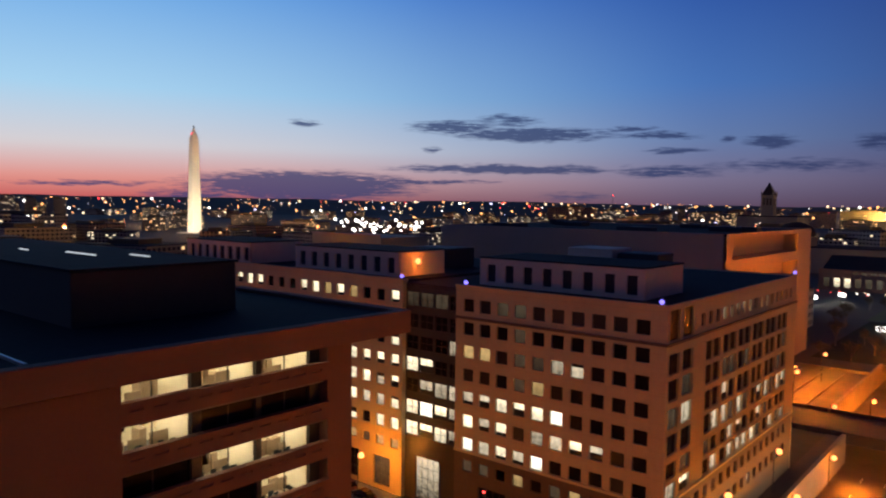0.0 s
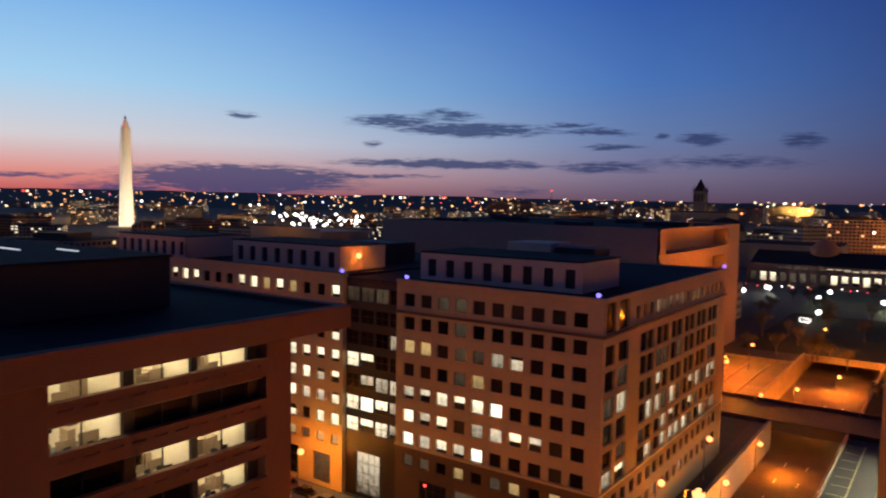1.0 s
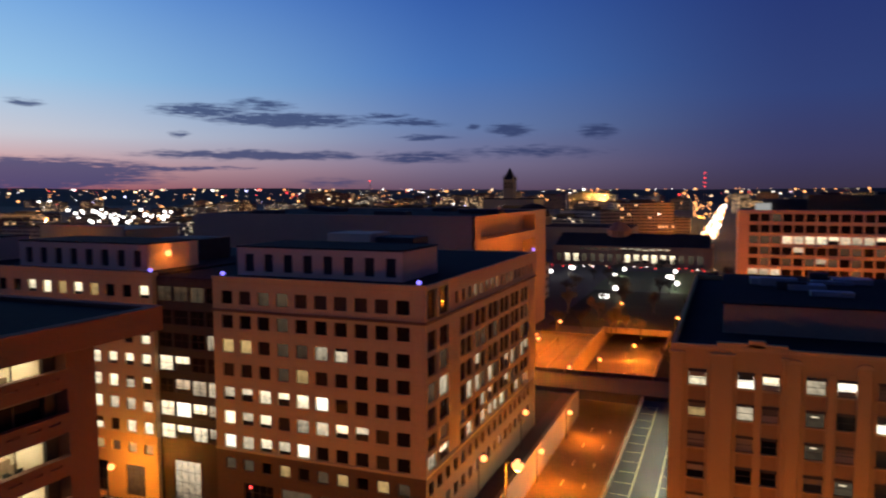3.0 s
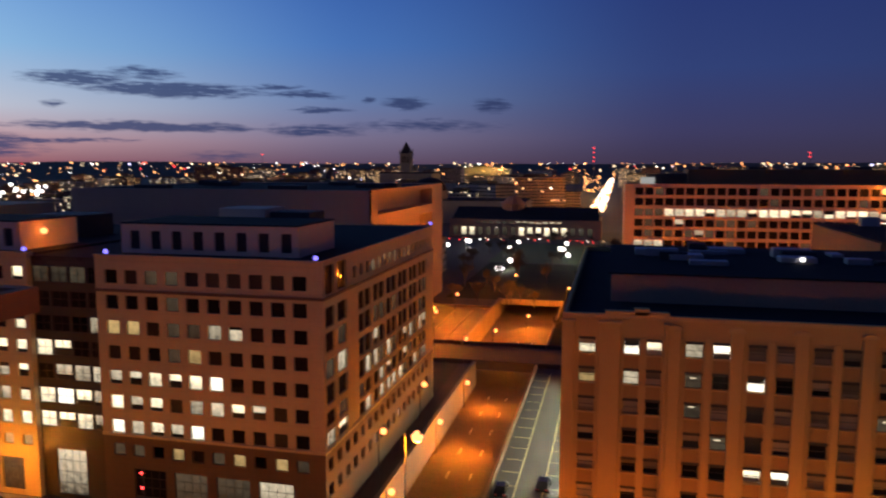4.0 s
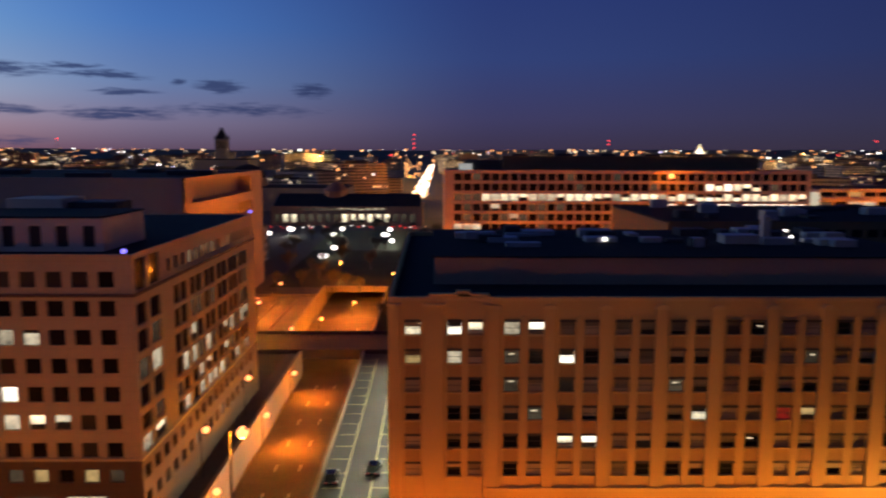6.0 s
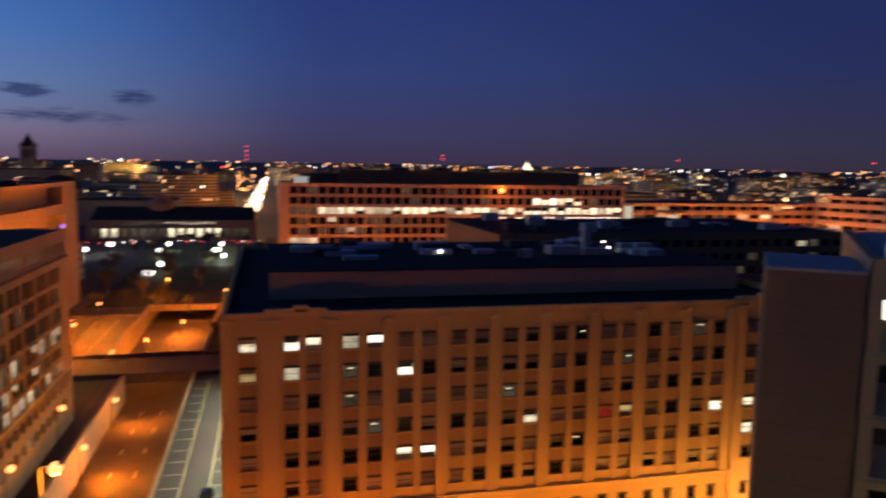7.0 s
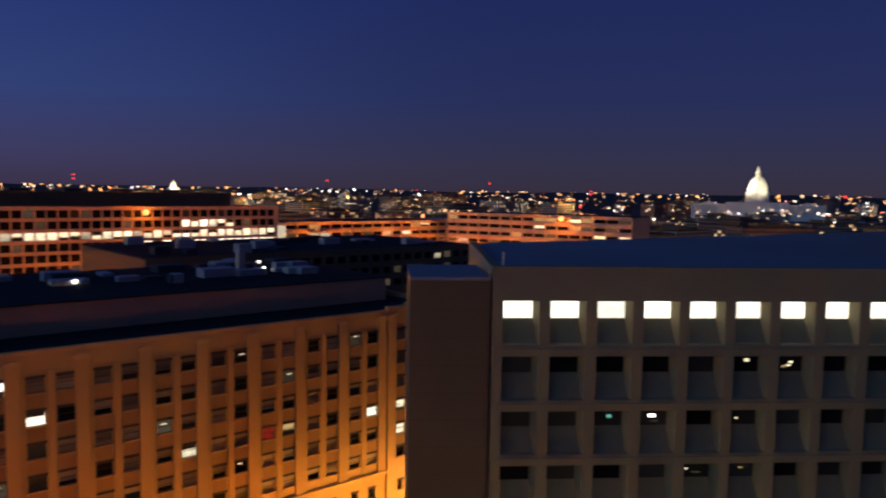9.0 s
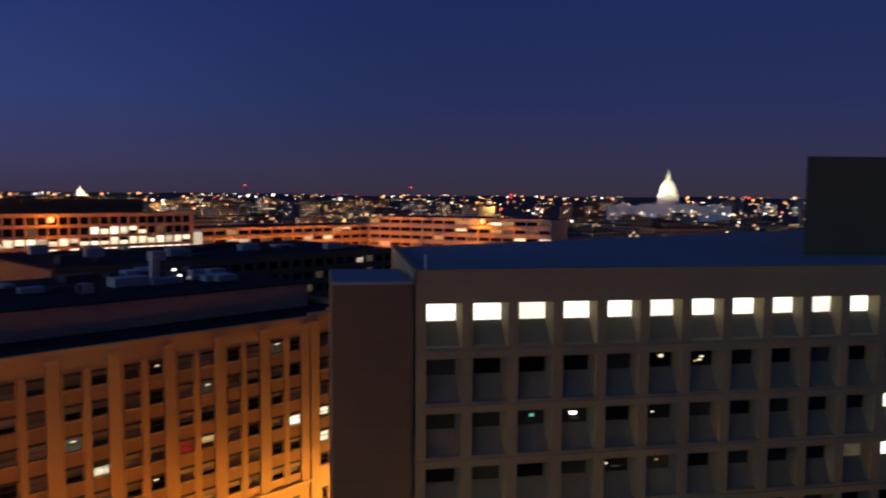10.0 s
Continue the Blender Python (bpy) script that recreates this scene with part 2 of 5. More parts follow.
def prism(bm, poly, z0, z1):
    lo = [bm.verts.new((x, y, z0)) for x, y in poly]
    hi = [bm.verts.new((x, y, z1)) for x, y in poly]
    bm.faces.new(hi)
    bm.faces.new(lo[::-1])
    for i in range(len(poly)):
        j = (i + 1) % len(poly)
        bm.faces.new((lo[i], lo[j], hi[j], hi[i]))
    return bm


def tube(bm, a, b, r0, r1=None, seg=8):
    a, b = Vector(a), Vector(b)
    q = (b - a).to_track_quat("Z", "Y").to_matrix().to_4x4()
    bmesh.ops.create_cone(bm, cap_ends=True, segments=seg, radius1=r0, radius2=r0 if r1 is None else r1, depth=(b - a).length,
                          matrix=Matrix.Translation((a + b) / 2) @ q)
    return bm


def ball(bm, c, r, sub=1):
    bmesh.ops.create_icosphere(bm, subdivisions=sub, radius=r, matrix=Matrix.Translation(c))
    return bm


class Face:
    """A facade plane: o its lower left corner, u the way to the right as seen from outside; n points outwards."""
    def __init__(self, o, u):
        self.o, self.u = Vector(o), Vector((*u, 0)).normalized()
        self.n = Vector((self.u.y, -self.u.x, 0))

    def at(self, u, z, out=0.0):
        p = self.o + self.u * u + self.n * out
        return Vector((p.x, p.y, z))

    def matrix(self, u, z, out=0.0):
        m = Matrix((self.u, -self.n, Vector((0, 0, 1)))).transposed().to_4x4()
        m.translation = self.at(u, z, out)
        return m


def facade(bm, fc, u0, u1, z0, z1, holes, depth):
    """A wall sheet with real openings and reveals; the openings go depth deep."""
    us = sorted({u0, u1, *(h[0] for h in holes), *(h[1] for h in holes)})
    zs = sorted({z0, z1, *(h[2] for h in holes), *(h[3] for h in holes)})
    grid = {}
    vert = lambda i, j: grid.setdefault((i, j), bm.verts.new(fc.at(us[i], zs[j])))
    for i in range(len(us) - 1):
        for j in range(len(zs) - 1):
            cu, cz = (us[i] + us[i + 1]) / 2, (zs[j] + zs[j + 1]) / 2
            if any(a < cu < b and c < cz < d for a, b, c, d in holes):
                continue
            bm.faces.new((vert(i, j), vert(i + 1, j), vert(i + 1, j + 1), vert(i, j + 1)))
    for a, b, c, d in holes:
        f = [bm.verts.new(fc.at(u, z)) for u, z in ((a, c), (b, c), (b, d), (a, d))]
        k = [bm.verts.new(fc.at(u, z, -depth)) for u, z in ((a, c), (b, c), (b, d), (a, d))]
        for i in range(4):
            j = (i + 1) % 4
            bm.faces.new((f[i], k[i], k[j], f[j]))
    bmesh.ops.remove_doubles(bm, verts=bm.verts, dist=0.002)
    return bm


PANES = {}


def pane_mesh(w, h, bars):
    key = (round(w, 2), round(h, 2), bars)
    if key not in PANES:
        p = mesh("pane", boxbm(-w / 2, w / 2, -0.012, 0.012, -h / 2, h / 2), M_GLASS)
        t = 0.06
        us = [-w / 2 + w * i / (bars[0] + 1) for i in range(bars[0] + 2)]
        zs = [-h / 2 + h * i / (bars[1] + 1) for i in range(bars[1] + 2)]
        lights = [(us[i] + t / 2, us[i + 1] - t / 2, zs[j] + t / 2, zs[j + 1] - t / 2) for i in range(len(us) - 1) for j in range(len(zs) - 1)]
        bm = facade(bmesh.new(), Face((0, -0.05, 0), (1, 0)), -w / 2, w / 2, -h / 2, h / 2, lights, 0.08)
        PANES[key] = (p, mesh("window_frame", bm, M_FRAME))
    return PANES[key]


def window(parent, fc, hole, depth, mat, bars=(0, 0)):
    a, b, c, d = hole
    p, fr = pane_mesh(b - a, d - c, bars)
    w = new("window", fr)
    w.parent = parent
    w.matrix_basis = fc.matrix((a + b) / 2, (c + d) / 2, -depth + 0.09)
    pane = new("pane", p)
    pane.parent = w
    pane.matrix_basis = pose(0, 0.02, 0)
    pane.material_slots[0].link = "OBJECT"
    pane.material_slots[0].material = mat
    if bars == (0, 1) or mat not in (M_LIT, M_MID, M_WHITE):
        return w
    k = blind_rng.random()
    if k < 0.5:
        half_blind(w, hole, M_TEAL, blind_rng.choice((0.25, 0.35, 0.5)), k < 0.32)
    return w


BLINDS = {}
blind_rng = random.Random(77)


def half_blind(w, hole, mat, share, low=False):
    """A roller blind drawn over a share of the window, from the top or standing at the sill."""
    a, b, c, d = hole
    h = (d - c) * share
    key = (round(b - a, 2), round(h, 2), mat.name)
    if key not in BLINDS:
        BLINDS[key] = mesh("blind", boxbm(-(b - a) / 2 + 0.05, (b - a) / 2 - 0.05, -0.004, 0.004, -h / 2, h / 2), mat)
    bl = new("blind", BLINDS[key])
    bl.parent = w
    bl.matrix_basis = pose(0, 0.0, (-1 if low else 1) * ((d - c) / 2 - h / 2))


def pick(weights):
    return WIN[rng.choices(list(weights), list(weights.values()))[0]]


# ======================================================= ground, roads
def rects(name, quads, mat, label, category, kind="structure"):
    bm = bmesh.new()
    for x0, x1, y0, y1, z in quads:
        bm.faces.new([bm.verts.new(p) for p in ((x0, y0, z), (x1, y0, z), (x1, y1, z), (x0, y1, z))])
    bmesh.ops.remove_doubles(bm, verts=bm.verts, dist=0.001)
    return tagged(new(name, mesh(name, bm, mat)), label, category, kind=kind)


XW, XE = -35.4, -19.2          # trench walls of the sunken road
XF, XG = -43.0, -18.6          # the wider cutting beyond the bridge
Y0, Y1, Y2, Y3 = 104.0, 191.0, 211.0, 286.0
BIG = 4200.0
rects("ground", [(-BIG, XF, -BIG, BIG, 0), (XG, BIG, -BIG, BIG, 0), (XF, XG, -BIG, Y0, 0), (XF, XW, Y0, Y1, 0), (XE, XG, Y0, Y1, 0),
                (XF, XG, Y1, Y2, 0), (XF, XG, Y3, BIG, 0)],
      M_GROUND, "dark night-time city ground reaching to the horizon", "ground")
rects("road", [(XW, XE, Y0 - 2, Y1, -6.0), (XF, XG, Y1, Y3 + 34, -6.0)], M_ROADC, "sunken expressway road lit orange by sodium lamps", "road")


def wall_box(name, x0, x1, y0, y1, z0, z1, mat, label, category="wall"):
    return tagged(new(name, mesh(name, boxbm(x0, x1, y0, y1, z0, z1), mat)), label, category, kind="structure")


wall_box("wall_west", XW - 0.8, XW, Y0, Y1, -6.5, 0.9, M_WALLC, "pale concrete retaining wall beside the sunken road")
wall_box("wall_east", XE, XE + 0.6, Y0, Y1, -6.5, 1.0, M_WALLC, "pale concrete parapet wall between sunken road and parking lane")
wall_box("wall_west_far", XF - 0.8, XF, Y2, Y3, -6.5, 1.1, M_WALLC, "concrete retaining wall beyond the bridge")
wall_box("wall_east_far", XG, XG + 0.6, Y2, Y3, -6.5, 0.9, M_WALLC, "concrete retaining wall beyond the bridge")
wall_box("wall_portal", XF, XG, Y3, Y3 + 0.8, -1.6, 0.7, M_WALLC, "concrete tunnel portal beam at the end of the cutting")
for x in (XF - 0.8, XG):
    wall_box("wall_tunnel", x, x + 0.8, Y3, Y3 + 34, -6.5, -0.02, M_WALLC, "concrete wall inside the dark tunnel mouth")
wall_box("wall_tunnel_end", XF, XG, Y3 + 33, Y3 + 34, -6.5, -0.02, M_WALLC, "concrete wall closing the dark tunnel")
wall_box("wall_near", XW, XE, Y0 - 0.8, Y0, -6.5, 1.0, M_WALLC, "concrete wall where the cutting begins")

# bridge over the cutting
bridge = thing("bridge", "dark concrete road bridge crossing the sunken road", "bridge", at=(0, Y1, 0))
part("deck", boxbm(-66, -6.5, 0, Y2 - Y1, -1.4, 0.25, bevel=0.05), M_ASPHALT, bridge)
part("parapet", boxbm(-66, -6.5, -0.4, 0, -1.4, 1.2, bevel=0.05), M_METAL, bridge)
part("parapet", boxbm(-66, -6.5, Y2 - Y1, Y2 - Y1 + 0.4, -1.4, 1.2, bevel=0.05), M_METAL, bridge)

rects("parking_lane", [(XE + 0.6, -6.0, Y0 - 4, Y1 - 0.4, 0.06)], M_ASPHALT, "grey asphalt parking lane with painted bays", "parking lane")
for k in range(15):
    y = 106 + k * 5.6
    for a, b in ((XE + 1.2, XE + 4.4), (-10.2, -7.2)):
        rects("bay_line", [(a, b, y, y + 0.16, 0.075)], M_YELLOW, "painted parking bay line on asphalt", "road marking")
for x in (XE + 4.4, -10.2):
    rects("bay_line", [(x, x + 0.18, 102, 186, 0.08)], M_YELLOW, "long painted parking line on asphalt", "road marking")
for lane in (XW + 5.2, XW + 9.8):
    for k in range(12):
        y = 107 + k * 12.0
        if not (Y1 - 4 < y < Y2):
            rects("lane_dash", [(lane, lane + 0.2, y, y + 3.2, -5.985)], M_PAINT, "white dashed lane marking on the sunken road", "road marking")
rects("pavement", [(-39.6, XW - 0.8, 92, Y1 - 0.5, 0.16)], M_ASPHALT, "dark asphalt pavement beside the limestone office block", "pavement")
rects("pavement_south", [(-165, -39.6, 86, 95.2, 0.16)], M_PAVE, "concrete pavement in front of the office block", "pavement")
rects("street_cross", [(-300, 160, 60, 86, 0.05)], M_ASPHALT, "asphalt cross street lit orange", "road")
wall_box("wall_ramp", -66, XF - 0.8, 268, 268.5, 0, 1.0, M_WALLC, "low pale concrete wall across the head of the ramp")
for k in range(3):
    wall_box("kerb_ramp", -63 + 6.4 * k, -62.6 + 6.4 * k, Y2 + 2, 262, 0.08, 0.5, M_WALLC, "low concrete kerb along the ramp lanes", "kerb")
rects("lawn_strip", [(XG + 0.6, -6.5, Y2 + 0.5, 300, 0.03), (-66, -6.5, 287.5, 398, 0.03)], M_GRASSD, "dark planted strip beside the cutting", "planting")
rects("plaza_far", [(-66, XF - 0.8, Y2 + 0.6, 268, 0.08)], M_ROADC, "concrete ramp road lit orange beyond the bridge", "road")


# ======================================================= limestone office block
ROOF = 40.3
def limestone_block():
    t = thing("office_block", "pinkish limestone office block with square windows, half of them lit", "building", at=(0, 0, 0))
    s = Face((-77.4, 95.7, 0), (1, 0))
    cols = [1.65 + 3.453 * k for k in range(10)]
    lit = ["ktddtttttk", "kkkdkkkkkk", "yytddmmkkk", "ttgdytgkkk", "mmlllwgkkk", "lmltmmlmtk", "wmlmwkkgtk"]
    tops = [38.1 - 3.95 * k for k in range(7)]
    holes, mats = [], []
    for r, top in enumerate(tops):
        for c, u in enumerate(cols):
            holes.append((u, u + 2.2, top - 2.15, top))
            mats.append(WIN[lit[r][c]])
    bm = facade(bmesh.new(), s, 0, 37.4, 12.0, ROOF, holes, 0.45)
    wall = part("wall", bm, M_STONE, t)
    for h, m in zip(holes, mats):
        window(wall, s, h, 0.45, m)
    # granite base: small windows, then a band of shop windows
    holes = [(u + 0.1, u + 2.1, 8.6, 10.5) for u in cols] + [(u, u + 5.6, 2.0, 6.6) for u in (5.2, 12.3, 19.5, 26.6)]
    bm = facade(bmesh.new(), s, 0, 37.4, 0, 12.0, holes, 0.5)
    base = part("base_wall", bm, M_GRANITE, t, "brown granite base")
    for i, h in enumerate(holes):
        window(base, s, h, 0.5, pick({"y": 1, "d": 3, "k": 4}) if i < 10 else WIN["gddm"[i - 10]], (0, 0) if i < 10 else (3, 2))
    # east face: tall bays between piers, small top windows
    e = Face((-40.0, 95.7, 0), (0, 1))
    holes, mats, tall = [], [], []
    bays = [(0.9, 4.5, 1), (5.7, 9.6, 1)] + [(14.9 + 7.5 * k + q, 17.95 + 7.5 * k + q, 2) for k in range(6) for q in (0.0, 3.2)]
    for a, b, kind in bays:
        if kind == 1:
            holes.append((a, b, 35.2, 39.6)); mats.append("k")
        for z0, z1 in ((26.6, 33.4), (18.8, 25.6), (12.3, 17.8)):
            zm = (z0 + z1) / 2
            holes.append((a, b, z0, zm - 0.35)); mats.append(rng.choice("kkdmml"[0 if z0 < 26 else 0:6 if z0 < 26 else 3]))
            holes.append((a, b, zm + 0.35, z1)); mats.append(rng.choice("kkkgdm"[0:6 if z0 < 20 else 4]))
    for k in range(16):
        a = 12.6 + 3.15 * k
        if a < 62:
            holes.append((a, a + 1.5, 36.0, 38.0)); mats.append("m" if k in (3, 4, 5, 6, 7, 9, 10) else "k")
    bm = facade(bmesh.new(), e, 0, 64.6, 12.0, ROOF, holes, 0.5)
    wall = part("wall", bm, M_STONE, t)
    for h, m in zip(holes, mats):
        window(wall, e, h, 0.5, WIN[m], (1, 0))
    holes = [(1.2 + 3.55 * k, 3.0 + 3.55 * k, z, z + 2.0) for k in range(17) for z in (8.6, 4.6)]
    bm = facade(bmesh.new(), e, 0, 64.6, 0, 12.0, holes, 0.5)
    base = part("base_wall", bm, M_GRANITE, t, "brown granite base")
    for h in holes:
        window(base, e, h, 0.5, pick({"k": 6, "d": 2, "m": 1}))
    # cornice, string course, parapet
    for nm, z0, z1, out in (("string_course", 34.7, 35.1, 0.32), ("parapet_cap", ROOF - 0.35, ROOF + 0.15, 0.22), ("base_course", 11.8, 12.2, 0.22)):
        part(nm, boxbm(-77.4, -40 + out, 95.7 - out, 95.72, z0, z1), M_STONE if nm != "string_course" else M_GRANITE, t)
        part(nm, boxbm(-40.02, -40 + out, 95.72, 160.3, z0, z1), M_STONE if nm != "string_course" else M_GRANITE, t)
    part("roof", boxbm(-77.4, -40.6, 96.3, 160.3, ROOF - 0.9, ROOF - 0.25), M_ROOF, t, "dark flat roof")
    part("rear_wall", boxbm(-77.4, -40.02, 160.3, 160.8, 0, ROOF), M_STONE, t)
    # recessed glass entrance bay
    g = Face((-89.8, 96.6, 0), (1, 0))
    holes, mats = [], []
    rows = ["yyyg", "gggg", "gkgm", "llkg", "gmmm", "lwlm", "lllm"]
    lights = ((0.2, 3.0), (3.5, 6.5), (7.0, 9.8), (10.3, 11.8))
    for r, row in enumerate(rows):
        for (ua, ub), ch in zip(lights, row):
            holes.append((ua, ub, 38.1 - 3.95 * r - 2.5, 38.1 - 3.95 * r)); mats.append("d" if ch == "y" else ch)
    holes.append((2.8, 8.2, 0.6, 8.2)); mats.append("m")
    bm = facade(bmesh.new(), g, 0, 12.4, 0, 39.6, holes, 0.25)
    wall = part("entrance_wall", bm, M_FRAME, t, "dark bronze curtain wall with a lit glass entrance")
    for h, m in zip(holes, mats):
        window(wall, g, h, 0.25, WIN[m], (1, 1) if h[3] > 9 else (3, 3))
    part("return_wall", boxbm(-77.4, -77.1, 95.72, 97.0, 0, ROOF), M_STONE, t)
    part("return_wall", boxbm(-90.1, -89.8, 95.72, 97.0, 0, ROOF), M_STONE, t)
    part("roof", boxbm(-89.8, -77.4, 96.6, 150, 39.0, 39.7), M_ROOF, t)
    # west wing
    w = Face((-165.0, 95.7, 0), (1, 0))
    cols = [75.2 - 3.72 * (k + 1) + 0.8 for k in range(20)]
    rows = ["lkgylyllkkklllllkkkk", "mkkllmkkgggggggggggg", "lkklkkkggggggggggggg", "llllllllmkkkkkkkkkkk", "lmlllmmllkkkkkkkkkkk", "lmmllkklkkkkkkkkkkkk", "llkllkkkkkkkkkkkkkkk"]
    holes, mats = [], []
    for r, row in enumerate(rows):
        for c, u in enumerate(cols):
            holes.append((u, u + 2.0, 38.1 - 3.95 * r - 2.15, 38.1 - 3.95 * r)); mats.append(row[c])
    bm = facade(bmesh.new(), w, 0, 75.2, 12.0, ROOF, holes, 0.45)
    wall = part("wall", bm, M_STONE, t)
    for h, m in zip(holes, mats):
        window(wall, w, h, 0.45, WIN[m])
    holes = [(u, u + 2.0, 8.6, 10.4) for u in cols[:14]] + [(75.2 - 7.4 - 8.4 * k, 75.2 - 3.0 - 8.4 * k, 0.8, 6.4) for k in range(4)]
    bm = facade(bmesh.new(), w, 0, 75.2, 0, 12.0, holes, 0.5)
    base = part("base_wall", bm, M_TANSTONE, t, "pale sandstone base")
    for h in holes:
        window(base, w, h, 0.5, pick({"y": 2, "d": 2, "k": 2}), (2, 2) if h[3] < 7 else (0, 0))
    part("parapet_cap", boxbm(-165, -89.8, 95.5, 95.72, ROOF - 0.35, ROOF + 0.15), M_STONE, t)
    part("roof", boxbm(-165, -90.1, 96.3, 150, ROOF - 0.9, ROOF - 0.25), M_ROOF, t)
    # rooftop penthouses with dark louvre openings
    for x0, x1, y0, y1, n in ((-76.4, -46.0, 101.0, 115.6, 8), (-125.2, -94.6, 99.5, 113.0, 8), (-164.0, -138.0, 96.8, 112.0, 8)):
        pf = Face((x0, y0, 0), (1, 0))
        st = (x1 - x0 - 0.65) / n
        hs = [(1.55 + st * k, 1.55 + st * k + 1.75, ROOF + 0.4, ROOF + 3.35) for k in range(n)]
        bm = facade(bmesh.new(), pf, 0, x1 - x0, ROOF - 0.3, ROOF + 4.4, hs, 0.4)
        pw = part("penthouse_wall", bm, M_PENT, t, "pale stucco penthouse wall")
        for h in hs:
            a, b, c, d = h
            lv = new("louvre", louvre_mesh(b - a, d - c))
            lv.parent = pw
            lv.matrix_basis = pf.matrix((a + b) / 2, (c + d) / 2, -0.3)
        part("penthouse_body", boxbm(x0 + 0.01, x1, y0 + 0.45, y1, ROOF - 0.3, ROOF + 4.35), M_PENT, t)
        part("penthouse_roof", boxbm(x0 - 0.1, x1 + 0.1, y0 - 0.1, y1 + 0.1, ROOF + 4.4, ROOF + 4.65), M_ROOF, t)
    part("roof_plant", boxbm(-69, -60, 118, 126, ROOF - 0.3, ROOF + 6.0, bevel=0.1), M_PENT, t, "pale rooftop plant enclosure")
    part("roof_plant", boxbm(-59.5, -52, 119, 126, ROOF - 0.3, ROOF + 5.4, bevel=0.1), M_METAL, t, "black rooftop cooling plant")
    part("roof_plant", boxbm(-112, -100, 120, 130, ROOF - 0.3, ROOF + 4.0, bevel=0.1), M_METAL, t)
    return t


LOUVRES = {}


def louvre_mesh(w, h):
    key = (round(w, 2), round(h, 2))
    if key not in LOUVRES:
        bm = boxbm(-w / 2, w / 2, 0.06, 0.1, -h / 2, h / 2)
        n = 9
        for i in range(n):
            z = -h / 2 + h * (i + 0.5) / n
            box(bm, -w / 2, w / 2, -0.05, 0.05, z - 0.03, z + 0.03)
        LOUVRES[key] = mesh("louvre", bm, M_METAL)
    return LOUVRES[key]


limestone_block()


# ======================================================= overhanging red-brown office building, near left
def overhang_building():
    t = thing("overhang_building", "red-brown precast office building with a deep overhanging roof", "building")
    top, x = 42.5, -53.0
    part("fascia", boxbm(x - 1.2, x, -30, 57.8, top - 2.45, top, bevel=0.06), M_OVER, t)
    part("fascia", boxbm(-140, x - 1.2, 56.6, 57.8, top - 2.6, top, bevel=0.06), M_OVER, t)
    part("roof", boxbm(-140, x - 1.2, -30, 56.6, top - 1.0, top - 0.45), M_ROOF, t, "dark flat roof")
    part("soffit", boxbm(-140, x - 1.2, -30, 56.6, top - 2.38, top - 2.1), M_OVER, t)
    part("end_pier", boxbm(-60.5, -54.0, -30, 26.2, 0, top - 2.6), M_OVER, t, "blank red-brown wall")
    part("end_pier", boxbm(-60.5, -54.6, 47.4, 50.6, 0, top - 2.6), M_OVER, t)
    part("core", boxbm(-140, -66.0, -30, 50.4, 0, top - 2.6), M_OVER, t)
    part("end_pier", boxbm(-66.0, -60.5, 47.6, 50.4, 0, top - 2.6), M_OVER, t)
    # storeys: slab, slotted spandrel, window wall, furnished rooms
    pitch = 3.95
    lit = [(1, 1, 1), (1, 0, 0), (0, 1, 1), (0, 0, 1), (0, 1, 1), (0, 1, 0)]
    bays = [(26.4, 33.2), (34.2, 39.8), (40.4, 46.1)]
    for f in range(9):
        zt = top - 2.45 - pitch * f          # head of the windows
        zs = zt - 1.85                      # sill
        part("floor_slab", boxbm(-66.0, -55.2, 26.2, 47.6, zs - 2.1, zs - 1.92), M_WALLC, t)
        sp = Face((-54.4, 26.2, 0), (0, 1))
        hs = [(0.8 + 2.02 * k, 0.8 + 2.02 * k + 1.25, zs - 0.72, zs - 0.52) for k in range(10)]
        bm = facade(bmesh.new(), sp, 0, 21.2, zs - 1.72, zs, hs, 0.25)
        box(bm, -54.9, -54.66, 26.2, 47.4, zs - 1.72, zs)
        box(bm, -54.66, -54.4, 26.2, 47.4, zs, zs + 0.02)
        part("spandrel", bm, M_OVER, t, "slotted red-brown spandrel panel")
        part("sill_rail", boxbm(-54.95, -54.25, 26.2, 47.4, zs + 0.02, zs + 0.1), M_OVER, t)
        wf = Face((-57.0, 26.2, 0), (0, 1))
        for (a, b), on in zip(bays, lit[f % 6]):
            a, b = a - 26.2, b - 26.2
            fr = bmesh.new()
            for u in (a, (a + b) / 2, b):
                box(fr, -56.25, -56.15, 26.2 + u - 0.05, 26.2 + u + 0.05, zs - 1.9, zt)
            box(fr, -56.25, -56.15, 26.2 + a, 26.2 + b, zt - 0.1, zt)
            win = part("window", fr, M_FRAME, t)
            if on:
                room(win, -65.9, -56.3, 26.2 + a, 26.2 + b, zs - 1.9, zt, f)
            else:
                part("pane", boxbm(-56.22, -56.2, 26.2 + a, 26.2 + b, zs - 1.9, zt), M_BLACK, win)
        for y in (33.2, 39.8, 46.1):
            part("pier", boxbm(-56.6, -55.9, y, y + (1.0 if y < 34 else 0.6 if y < 40 else 1.3), zs - 1.5, zt + 0.2), M_FRAME, t)
    # penthouse on the roof
    part("penthouse", boxbm(-130, -69.2, 29.0, 46.7, top - 0.6, 47.3, bevel=0.08), M_PENTDARK, t, "dark rooftop plant room")
    part("penthouse_roof", boxbm(-130.2, -69.0, 28.8, 46.9, 47.3, 47.55), M_ROOF, t)
